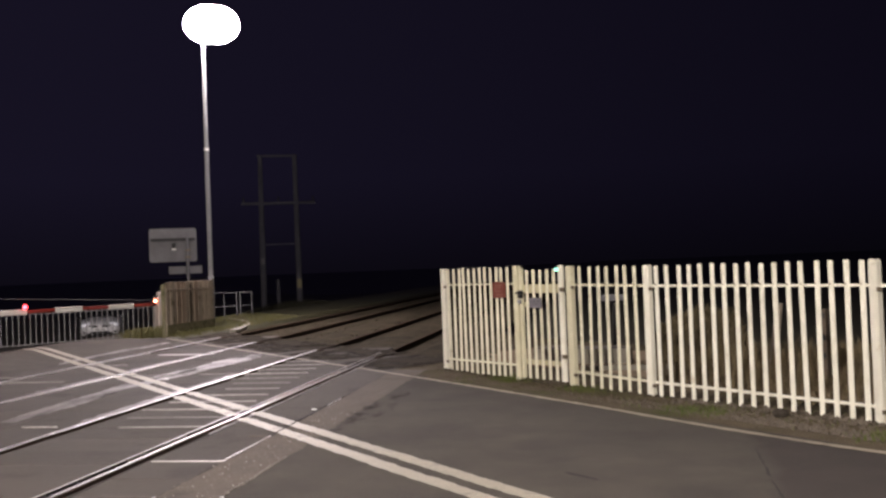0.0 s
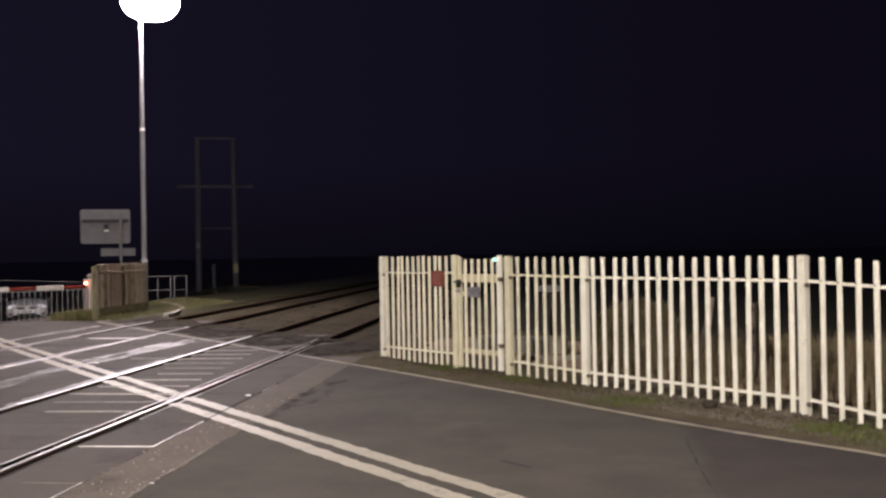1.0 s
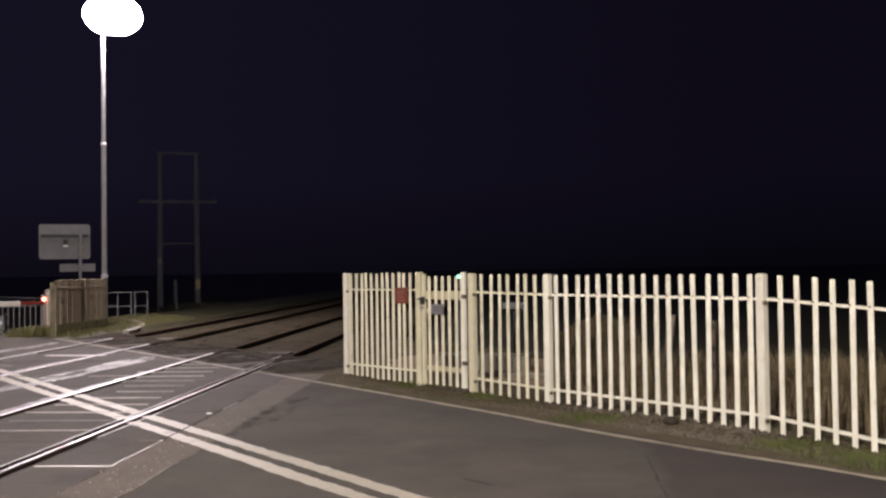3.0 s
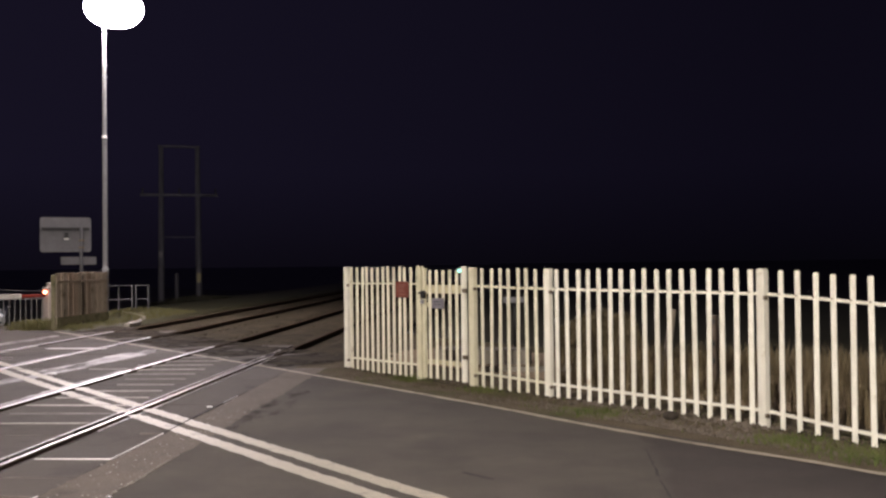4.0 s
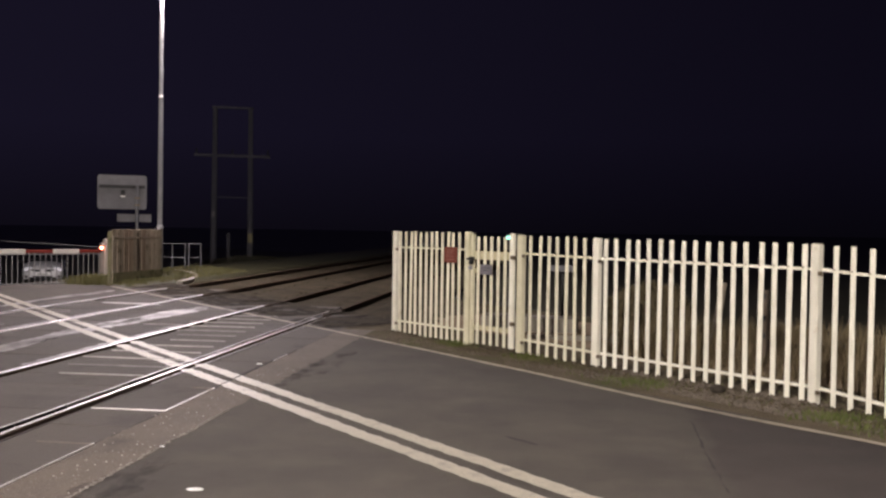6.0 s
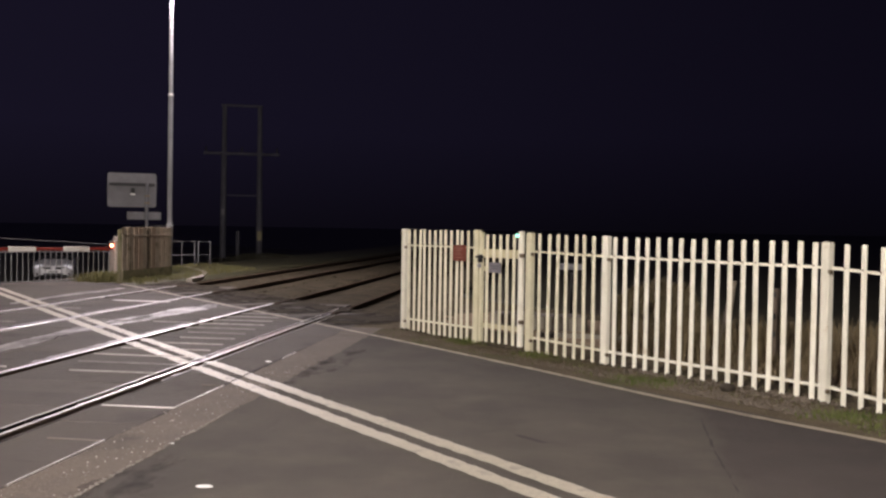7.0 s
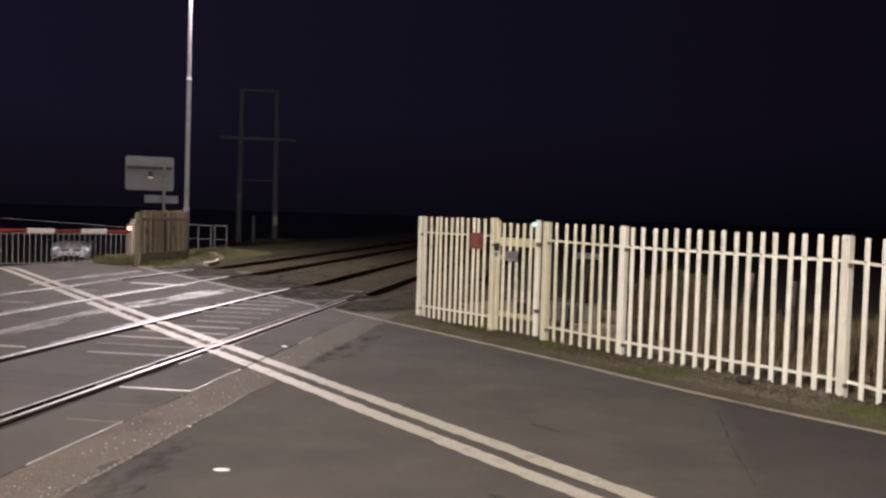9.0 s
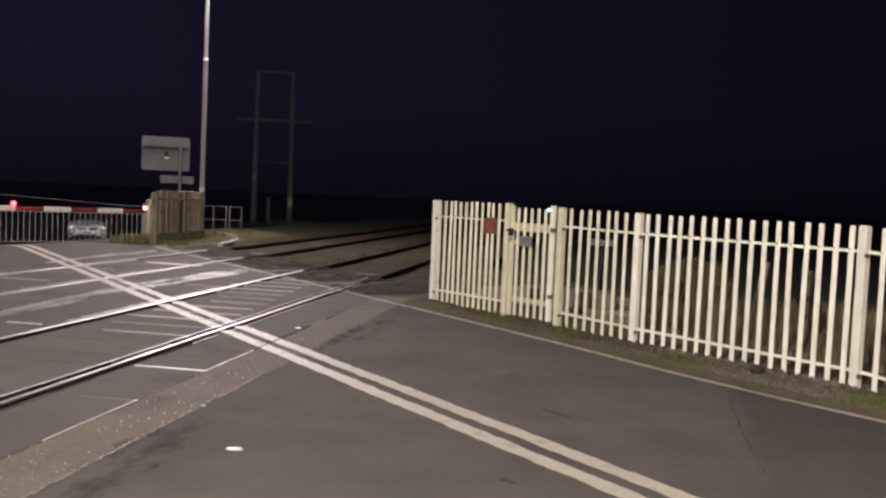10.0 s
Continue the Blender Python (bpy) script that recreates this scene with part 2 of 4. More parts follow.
BROWN_WOOD = surface("brown_stake", (0.085, 0.066, 0.048), (0.13, 0.10, 0.075), 4.0, 0.9, 0, 0.4, 40)
GREY_WOOD = surface("bleached_stake", (0.17, 0.145, 0.11), (0.25, 0.215, 0.165), 4.0, 0.9, 0, 0.4, 40)
POLE_WOOD = surface("creosoted_pole", (0.054, 0.054, 0.066), (0.082, 0.081, 0.096), 3.0, 0.9, 0, 0.4, 30)
YELLOW_PLATE = surface("yellow_plate", (0.18, 0.155, 0.06), (0.24, 0.20, 0.08), 9.0, 0.5)
CAR_PAINT = surface("silver_car_paint", (0.68, 0.68, 0.69), (0.78, 0.78, 0.79), 3.0, 0.32, 0.2, 0.0, 50, rough_var=0.04)
CAR_DARK = surface("dark_glass_trim", (0.015, 0.015, 0.018), (0.025, 0.025, 0.028), 8.0, 0.15)
TYRE = surface("tyre_rubber", (0.02, 0.02, 0.02), (0.03, 0.03, 0.03), 20.0, 0.85)
# Weak emission stands in for lamplight caught by the headlights.
CAR_LENS = glow("headlight_lens_glow", (0.95, 0.93, 1.0), 0.36)
PLATE_WHITE = surface("plate_white", (0.8, 0.8, 0.78), (0.85, 0.85, 0.83), 10.0, 0.35)
KERB = surface("kerb_concrete", (0.40, 0.37, 0.32), (0.52, 0.49, 0.43), 3.0, 0.8, 0, 0.3, 60, vary=0.06)
LITTER = surface("white_litter", (0.82, 0.82, 0.80), (0.88, 0.88, 0.86), 12.0, 0.5)
def patchy(m, across, along, lo, hi):
    """Lets a thin film break up into streaks that run along y."""
    nt = m.node_tree
    geo, mul, tex, span, clear, mix = (nt.nodes.new(k) for k in ("ShaderNodeNewGeometry", "ShaderNodeVectorMath", "ShaderNodeTexNoise", "ShaderNodeMapRange", "ShaderNodeBsdfTransparent", "ShaderNodeMixShader"))
    mul.operation, mul.inputs[1].default_value = "MULTIPLY", (across, along, 1)
    tex.inputs["Scale"].default_value, tex.inputs["Detail"].default_value, tex.inputs["Roughness"].default_value = 1.0, 5.0, 0.65
    span.inputs["From Min"].default_value, span.inputs["From Max"].default_value = lo, hi
    nt.links.new(geo.outputs["Position"], mul.inputs[0])
    nt.links.new(mul.outputs[0], tex.inputs["Vector"])
    nt.links.new(tex.outputs["Fac"], span.inputs["Value"])
    nt.links.new(span.outputs["Result"], mix.inputs[0])
    nt.links.new(clear.outputs[0], mix.inputs[1])
    nt.links.new(nt.nodes["Principled BSDF"].outputs[0], mix.inputs[2])
    nt.links.new(mix.outputs[0], nt.nodes["Material Output"].inputs["Surface"])


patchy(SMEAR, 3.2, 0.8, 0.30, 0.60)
patchy(FILM, 1.6, 1.6, 0.30, 0.52)
FILM.node_tree.nodes["Principled BSDF"].inputs["Specular IOR Level"].default_value = 0.08
SMEAR.node_tree.nodes["Principled BSDF"].inputs["Specular IOR Level"].default_value = 1.0
LINE.node_tree.nodes["Principled BSDF"].inputs["Specular IOR Level"].default_value = 0.75
DECK.node_tree.nodes["Principled BSDF"].inputs["Specular IOR Level"].default_value = 0.5
for m in (BALLAST, BED, SOIL, RUST, SLEEPER, GRAVEL, BLADE, DRY, DRIFT, DEAD_LEAF):
    m.node_tree.nodes["Principled BSDF"].inputs["Specular IOR Level"].default_value = 0.08
# The lamp's glint on the panel joints is this pale colour.
TICK = surface("joint_glint", (0.25, 0.23, 0.215), (0.40, 0.37, 0.35), 9.0, 0.5, 0, 0.1, 60, vary=0.4)
TICK.node_tree.nodes["Principled BSDF"].inputs["Specular IOR Level"].default_value = 1.0
LAMP_GLASS = glow("lamp_bowl_glow", (1.0, 0.868, 0.90), 400.0)
RED_LIGHT = glow("red_lamp_glow", (1.0, 0.035, 0.05), 18.0)
PIVOT_LIGHT = glow("pivot_lamp_glow", (1.0, 0.20, 0.11), 26.0)
GREEN_LIGHT = glow("green_lamp_glow", (0.28, 1.0, 0.8), 1.8)


# ---- mesh helpers ----
def part(name, bm, material, parent=None, label=""):
    me = bpy.data.meshes.new(name)
    bm.to_mesh(me)
    bm.free()
    if material:
        me.materials.append(material)
    ob = new(name, me)
    ob.parent = parent
    if label:
        tagged(ob, label)
    return ob


def thing(name, x, y, z, rz, label, category, group="", kind=""):
    ob = new(name)
    ob.matrix_basis = pose(x, y, z, 0, 0, rz)
    return tagged(ob, label, category, group, kind)


def box(bm, cx, cy, cz, sx, sy, sz, bevel=0.0, m=None):
    r = bmesh.ops.create_cube(bm, size=1.0)
    vs = r["verts"]
    bmesh.ops.scale(bm, vec=(sx, sy, sz), verts=vs)
    if bevel:
        es = list({e for v in vs for e in v.link_edges})
        vs = list({v for f in bmesh.ops.bevel(bm, geom=es, offset=bevel, segments=2, profile=0.5, affect="EDGES")["faces"] for v in f.verts}
                  | {v for v in vs if v.is_valid})
    bmesh.ops.translate(bm, vec=(cx, cy, cz), verts=vs)
    if m:
        bmesh.ops.transform(bm, matrix=m, verts=vs)
    return bm


def boxed(cx, cy, cz, sx, sy, sz, bevel=0.0):
    return box(bmesh.new(), cx, cy, cz, sx, sy, sz, bevel)


def tube(bm, a, b, r1, r2=None, n=12, caps=True):
    a, b = Vector(a), Vector(b)
    d = b - a
    r = bmesh.ops.create_cone(bm, cap_ends=caps, segments=n, radius1=r1, radius2=r1 if r2 is None else r2, depth=d.length)
    m = Matrix.Translation((a + b) / 2) @ d.to_track_quat("Z", "Y").to_matrix().to_4x4()
    bmesh.ops.transform(bm, matrix=m, verts=r["verts"])
    bm.normal_update()
    for f in bm.faces:
        f.smooth = len(f.verts) == 4
    for e in bm.edges:
        if len(e.link_faces) == 2 and e.link_faces[0].normal.dot(e.link_faces[1].normal) < 0.4:
            e.smooth = False
    return bm


def ball(bm, c, sx, sy, sz, u=16, v=10):
    r = bmesh.ops.create_uvsphere(bm, u_segments=u, v_segments=v, radius=1)
    bmesh.ops.scale(bm, vec=(sx, sy, sz), verts=r["verts"])
    bmesh.ops.translate(bm, vec=c, verts=r["verts"])
    for f in bm.faces:
        f.smooth = True
    return bm


def sheet(verts, faces, name, material, parent=None):
    me = bpy.data.meshes.new(name)
    me.from_pydata(verts, [], faces)
    me.materials.append(material)
    ob = new(name, me)
    ob.parent = parent
    return ob


# Road axes: s runs along the road over the railway, n across it.
UX, UY, NX, NY = -0.680, 0.7332, 0.7332, 0.680


def road_point(s, n):
    return s * UX + n * NX, s * UY + n * NY


def to_road(x, y):
    return x * UX + y * UY, x * NX + y * NY


def fall(x):
    """The land falls away west of the railway."""
    d = max(0.0, -x - 11.8)
    return -1.35 * (1 - math.exp(-(d / 8.0) ** 1.6))


def prism(outline, z0, z1):
    """A slab with the given outline (counter-clockwise)."""
    k = len(outline)
    verts = [(x, y, z0) for x, y in outline] + [(x, y, z1) for x, y in outline]
    faces = [tuple(range(k - 1, -1, -1)), tuple(range(k, 2 * k))]
    faces += [(i, (i + 1) % k, k + (i + 1) % k, k + i) for i in range(k)]
    return verts, faces


def grid(name, material, s_list, n_list, height, place, keep=None):
    verts = [(*place(s, n), height(*place(s, n))) for s in s_list for n in n_list]
    w = len(n_list)
    faces = []
    for i in range(len(s_list) - 1):
        for j in range(w - 1):
            f = (i * w + j, (i + 1) * w + j, (i + 1) * w + j + 1, i * w + j + 1)
            if keep is None or keep(sum(verts[q][0] for q in f) / 4, sum(verts[q][1] for q in f) / 4):
                faces.append(f)
    ob = sheet(verts, faces, name, material)
    for p in ob.data.polygons:
        p.use_smooth = True
    return ob


def steps(a, b, d):
    k = max(1, round((b - a) / d))
    return [a + (b - a) * i / k for i in range(k + 1)]


# ---- ground ----
RAILS = (-3.72, -5.225, -7.27, -8.775)
EAST, WEST = -2.975, -9.45     # where the asphalt meets the crossing deck
xs = [-900, -400, -200, -100, -60] + steps(-45, -11, 1.0) + [-10, 0, 20, 60, 150, 400, 900]
ys = [-900, -300, -100, -40] + steps(-20, 60, 5.0) + [90, 150, 300, 600, 1500]
ground = grid("ground", FIELD, xs, ys, lambda x, y: -0.28 + (fall(x) if x < -10 else 0), lambda a, b: (a, b))
tagged(ground, "dark flat grass field fading into the night", "ground", kind="structure")

# Road east of the railway, where the camera stands, and west of it.
def lumps(x, y, k, a):
    return a * noise.noise(Vector((x * k, y * k, 3.1)))


def along_row(xa, xb, n0, n1, rows):
    """Points of a road strip between two lines x = xa and x = xb, across the skew."""
    out = []
    for j in range(rows + 1):
        n = n0 + (n1 - n0) * j / rows
        sa, sb = (xa - n * NX) / UX, (xb - n * NX) / UX
        out.append((n, sa, sb))
    return out


def road_sheet(name, xa, xb, n0, n1, drop):
    rows, cols = 16, 60
    verts, faces = [], []
    for n, sa, sb in along_row(xa, xb, n0, n1, rows):
        for i in range(cols + 1):
            x, y = road_point(sa + (sb - sa) * i / cols, n)
            verts.append((x, y, drop(x) if drop else 0.0))
    w = cols + 1
    for j in range(rows):
        for i in range(cols):
            faces.append((j * w + i, j * w + i + 1, (j + 1) * w + i + 1, (j + 1) * w + i))
    k = len(verts)
    edge = [i for i in range(w)] + [j * w + cols for j in range(1, rows + 1)] + [rows * w + i for i in range(cols - 1, -1, -1)] + [j * w for j in range(rows - 1, 0, -1)]
    verts += [(verts[i][0], verts[i][1], verts[i][2] - 0.27) for i in edge]
    for a in range(len(edge)):
        b = (a + 1) % len(edge)
        faces.append((edge[a], k + a, k + b, edge[b]))
    me = bpy.data.meshes.new(name)
    me.from_pydata(verts, [], faces)
    bm = bmesh.new()
    bm.from_mesh(me)
    bmesh.ops.recalc_face_normals(bm, faces=bm.faces)
    if sum(f.normal.z for f in bm.faces) < 0:
        bmesh.ops.reverse_faces(bm, faces=bm.faces)
    bpy.data.meshes.remove(me)
    return part(name, bm, ASPHALT)


tagged(road_sheet("road_east", EAST, 30.0, -7.0, 6.36, None), "worn grey asphalt road with tar patches and pale chips", "road", kind="structure")
tagged(road_sheet("road_west", WEST, -40.0, -7.0, 6.36, fall), "grey asphalt road dropping away beyond the crossing", "road", kind="structure")

# ---- railway: bed, ballast, sleepers, rails ----
tagged(sheet(*prism([(-10.4, -30), (-2.5, -30), (-2.5, 75), (-10.4, 75)], -0.40, -0.17), "trackbed", BED),
       "dark oily trackbed under the rails", "trackbed", kind="structure")

rng = random.Random(5)


def deck_end(x):
    return (7.75 - x * NX) / NY


def stones(name, material, count, pick, size, label, category):
    """Many small angular stones in one mesh."""
    base = [(1, 0, 0), (-0.8, 0.2, 0), (0, 1, 0.1), (0.1, -0.9, 0), (0.1, 0.1, 0.8), (0, 0, -0.7)]
    tri = [(0, 2, 4), (2, 1, 4), (1, 3, 4), (3, 0, 4), (2, 0, 5), (1, 2, 5), (3, 1, 5), (0, 3, 5)]
    verts, faces = [], []
    for _ in range(count):
        x, y, z = pick()
        r, a = size * rng.uniform(0.5, 1.3), rng.uniform(0, 6.28)
        ca, sa, k = math.cos(a), math.sin(a), len(verts)
        for bx, by, bz in base:
            bx, by, bz = (bx * rng.uniform(0.7, 1.2), by * rng.uniform(0.6, 1.1), bz * rng.uniform(0.6, 1.1))
            verts.append((x + r * (bx * ca - by * sa), y + r * (bx * sa + by * ca), z + r * bz))
        faces += [(k + a_, k + b_, k + c_) for a_, b_, c_ in tri]
    return tagged(sheet(verts, faces, name, material), label, category, kind="stuff")


def ballast_place():
    x = rng.uniform(-10.3, -2.55)
    y = deck_end(x) + 0.1 + 26 * rng.random() ** 1.7
    near_rail = min(abs(x - r) for r in RAILS)
    return x, y, -0.13 + 0.02 * rng.random() + (0.03 if near_rail > 0.45 else 0.0)


floor = grid("ballast_floor", BALLAST, steps(-10.5, -2.3, 0.2), [0, 0.15, 0.3, 0.5, 0.8, 1.2, 1.8, 2.6, 4, 7, 12, 20, 35, 58],
             lambda x, y: -0.095 + 0.080 * max(0.0, 1 - max(0.0, y - deck_end(x) + 0.35) / 1.9) ** 1.5 + lumps(x, y, 5.0, 0.008), lambda x, t: (x, deck_end(x) - 0.6 + t))
tagged(floor, "brown ballast floor of the two tracks", "ballast", kind="structure")
# Shoulders of ballast between and beside the rails, then loose stones over them.
for a, b in ((-10.35, -9.02), (-8.53, -7.52), (-7.03, -5.47), (-4.98, -3.97), (-3.48, -2.3)):
    verts, faces = [], []
    cols, rows = 6, 110
    for i in range(rows + 1):
        for j in range(cols + 1):
            x = a + (b - a) * j / cols
            y = deck_end(x) + 0.12 + 58 * (i / rows) ** 1.5
            rise = 0.075 * math.sin(math.pi * j / cols) ** 0.6 if a < -3.5 else 0.15 * min(1.0, j / 2)
            verts.append((x, y, -0.14 + rise + lumps(x, y, 6.0, 0.02)))
    for i in range(rows):
        for j in range(cols):
            k = i * (cols + 1) + j
            faces.append((k, k + 1, k + cols + 2, k + cols + 1))
    tagged(sheet(verts, faces, "ballast_shoulder", BALLAST), "brown dusty ballast heaped beside the running rails", "ballast", kind="stuff")
stones("ballast_stones", BALLAST, 9000, ballast_place, 0.03, "loose brown ballast stones between the rails", "ballast")

for track in ((RAILS[0] + RAILS[1]) / 2, (RAILS[2] + RAILS[3]) / 2):
    y = deck_end(track) + 0.9
    k = 0
    while y < 62:
        sl = part("sleeper", boxed(0, 0, 0, 2.5, 0.25, 0.14, 0.015), SLEEPER) if k == 0 and track > -6 else new("sleeper", bpy.data.objects["sleeper"].data)
        sl.location = (track, y, -0.168)
        tagged(sl, "weathered sleeper half sunk in brown ballast", "sleeper", "sleepers of the two tracks")
        y += 0.68
        k += 1


def rail_profile(x, y0, y1):
    """A flat-bottomed rail: foot, web and head, as one swept outline."""
    out = [(-0.07, -0.165), (0.07, -0.165), (0.07, -0.152), (0.012, -0.135), (0.012, -0.045), (0.035, -0.035), (0.035, -0.006), (0.028, 0.0),
           (-0.028, 0.0), (-0.035, -0.006), (-0.035, -0.035), (-0.012, -0.045), (-0.012, -0.135), (-0.07, -0.152)]
    k = len(out)
    ys_ = [y0, y1]
    verts = [(x + px, yy, pz) for yy in ys_ for px, pz in out]
    faces = [(i, (i + 1) % k, k + (i + 1) % k, k + i) for i in range(k)] + [tuple(range(k - 1, -1, -1)), tuple(range(k, 2 * k))]
    return verts, faces


for x in RAILS:
    end = deck_end(x) + 0.05
    rail = thing("running_rail", x, 0, 0.006, 0, "steel running rail, polished on top and rusty at the sides", "rail", "running rails")
    web = sheet(*rail_profile(0, -30, 74), "rail_body", RUST, rail)
    bm = boxed(0, (end - 31) / 2, 0.003, 0.026 if x > -4 else 0.044, end + 29, 0.007, 0.002)
    part("rail_head", bm, STEEL, rail, "shiny wheel-polished strip on the rail head")

# ---- crossing deck: panels between and beside the rails ----
deck = thing("crossing_deck", 0, 0, 0, 0, "grey crossing deck of separate rubber-faced panels with steel edges", "level crossing", kind="structure")
GAP = 0.075   # flangeway
STRIPS = (     # from x, to x, panel length
    (RAILS[1] + 0.035 + GAP, RAILS[0] - 0.035 - GAP, 0.54),
    (RAILS[3] + 0.035 + GAP, RAILS[2] - 0.035 - GAP, 0.54),
    (RAILS[0] + 0.115, EAST - 0.006, 1.08),
    (-5.98, RAILS[1] - 0.042, 1.08),
    (RAILS[2] + 0.042, -5.985, 1.08),
    (WEST + 0.006, RAILS[3] - 0.042, 1.08),
)
for a, b, long in STRIPS:
    shared = {}
    w = b - a
    y = (7.18 if long < 0.6 else 7.24) - long * 20
    k = 0
    while y + long < deck_end((a + b) / 2) + 0.25:
        if y > -6:
            if not shared:
                p = part("panel", boxed(0, 0, -0.075, w, long - 0.006, 0.15, 0.004), DECK, deck)
                bm = boxed(0, 0, -0.02, w * 0.8, 0.010, 0.05, 0.002)
                for v in bm.verts:     # painted glint: full at the east end, fading out to the west
                    v.co.y *= 1.0 if v.co.x > 0 or b > -3.1 else 0.25
                e = part("steel_edge", bm, TICK, deck)
                shared = {"p": p.data, "e": e.data}
            else:
                p, e = new("panel", shared["p"]), new("steel_edge", shared["e"]) if (b < -3.1 and (8.0 < y or long > 0.6) and 6.5 < y < 14.2 and (long < 0.6 and b > -5 or k % 4 == 1)) else None
                p.parent = deck
                if e:
                    e.parent = deck
            p.location = ((a + b) / 2, y + long / 2, 0.001 * ((k * 7) % 5) - 0.002)
            p.rotation_euler = (radians(0.12 * math.sin(k * 2.3)), radians(0.15 * math.sin(k * 1.7)), 0)
            if e:
                size = 0.92 + 0.22 * math.sin(k * 5.3) if b < -3.1 else 1.2
                e.location = (b - 0.4 * w * size - 0.03 - 0.10 * max(0.0, y - 9.0) if long < 0.6 else (a + b) / 2, y, 0.0085)
                e.rotation_euler = (0, 0, radians(0.8 * math.sin(k * 4.1)))
                e.scale = (size, 0.6 if (y < 8.5 or y > 12.0) and b < -3.1 else 1.0 + 0.35 * math.sin(k * 3.1), 1)
        y += long
        k += 1

# Steel angle along the east edge of the deck and the light strips in the middle and at the west edge.
for y0, y1 in ((4.57, 5.63), (6.73, 7.77), (9.5, 10.0)):
    part("steel_angle", boxed(EAST, (y0 + y1) / 2, -0.02, 0.013, y1 - y0, 0.06, 0.003), PANEL_EDGE, deck, "bright steel angle along the deck edge")
part("steel_angle", boxed((EAST + RAILS[0] + 0.14) / 2, 6.73, -0.02, EAST - RAILS[0] - 0.14, 0.012, 0.059, 0.003), PANEL_EDGE, deck, "bright steel angle across the deck")
# Joints of the east strip that show as short faint strokes beside the angle.
for y, w in ((5.63, 0.40), (7.77, 0.20)):
    part("steel_edge", boxed(EAST - w / 2 - 0.006, y, -0.02, w, 0.006, 0.054, 0.002), DULL_EDGE, deck)
# Worn edges along the flangeways, in panel lengths, painted pale where the lamp glints and dull elsewhere.
for x, wide, bright in ((RAILS[0] - 0.035 - GAP - 0.008, 0.020, (3.0, 15.5)), (RAILS[0] + 0.108, 0.013, (7.6, 14.2)), (RAILS[1] - 0.049, 0.018, (5.0, 14.6)),
                        (RAILS[2] + 0.052, 0.014, (9.0, 15.5)), (RAILS[2] - 0.052, 0.016, (9.0, 15.0)), (RAILS[3] + 0.050, 0.012, (11.0, 17.5))):
    y, i = -4.0, 0
    while y < min(15.6, deck_end(x) - 0.3):
        long = 1.08
        lit = bright[0] < y < bright[1]
        part("flangeway_edge", boxed(x + 0.003 * math.sin(i * 2.7), y + long / 2, -0.02 + 0.0012 * (i % 3), wide * (1.0 if lit else 0.7), long - 0.012, 0.052, 0.003),
             PANEL_EDGE if lit else DULL_EDGE, deck, "worn flangeway edge with lamp glint painted pale" if lit else "")
        y += long
        i += 1

# Exposed aggregate band east of the deck, with a ragged outer edge.
def ragged(name, p0, p1, half, z, material, wander=0.015, step=0.07, parent=None, seed=0.0, taper=False):
    """A thin band from p0 to p1 with uneven edges, following the fall of the land."""
    p0, p1 = Vector(p0), Vector(p1)
    d = p1 - p0
    long = d.length
    d /= long
    side = Vector((-d.y, d.x))
    k = max(2, int(long / step))
    verts, faces = [], []
    for i in range(k + 1):
        t = long * i / k
        c = p0 + d * t
        w = half * (math.sin(math.pi * (0.06 + 0.88 * i / k)) ** 0.5 if taper else 1.0)
        for sgn in (-1, 1):
            q = c + side * sgn * (w + wander * (0.35 * noise.noise(Vector((t * 1.3, seed + sgn * 7.7, 0.3))) + 0.9 * noise.noise(Vector((t * 8.0, seed + sgn * 3.1, 1.3))) + 0.6 * noise.noise(Vector((t * 19.0, seed + sgn * 5.1, 2.3)))))
            verts += [(q.x, q.y, z + fall(q.x) if q.x < -11.8 else z)]
    for i in range(k):
        faces.append((2 * i, 2 * i + 1, 2 * i + 3, 2 * i + 2))
    ob = sheet(verts, faces, name, material, parent)
    if ob.data.polygons[0].normal.z < 0:
        ob.data.flip_normals()
    return ob


tagged(ragged("aggregate_band", (-2.742, -3), (-2.738, 12.75), 0.230, 0.002, AGGREGATE, 0.028, 0.045, seed=4.0),
       "brown exposed aggregate band along the crossing deck", "paving", kind="structure")

tagged(sheet(*prism([(-3.01, 11.5), (-2.2, 11.5), (-2.2, 16.6), (-3.01, 16.6)], -0.30, -0.006), "path_end", SOIL),
       "trodden soil at the end of the crossing deck", "path", kind="structure")
SMEARS = (    # from, to, half width: tyre-polished tracks of the bend that the traffic takes over the deck, paled for lamp glare
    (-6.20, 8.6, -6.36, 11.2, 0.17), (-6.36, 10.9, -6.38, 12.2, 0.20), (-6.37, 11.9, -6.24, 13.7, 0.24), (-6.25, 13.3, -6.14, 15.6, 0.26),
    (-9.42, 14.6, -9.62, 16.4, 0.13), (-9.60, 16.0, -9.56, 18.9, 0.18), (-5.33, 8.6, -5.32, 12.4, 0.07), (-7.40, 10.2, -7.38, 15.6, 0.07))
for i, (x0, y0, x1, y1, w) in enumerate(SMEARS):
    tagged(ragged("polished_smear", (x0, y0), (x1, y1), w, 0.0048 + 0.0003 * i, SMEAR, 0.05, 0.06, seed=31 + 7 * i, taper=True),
           "tyre-polished smear with lamp glare painted into its pale colour", "road wear", kind="structure")
# Lamp glare across the deck, drawn as a near-white bar.
tagged(ragged("paint_remnant", (-8.25, 15.92), (-7.08, 15.80), 0.14, 0.0078, GLARE_WHITE, 0.03, 0.05, seed=45, taper=True),
       "near-white bar painted on the deck as lamp glare", "road marking", kind="structure")


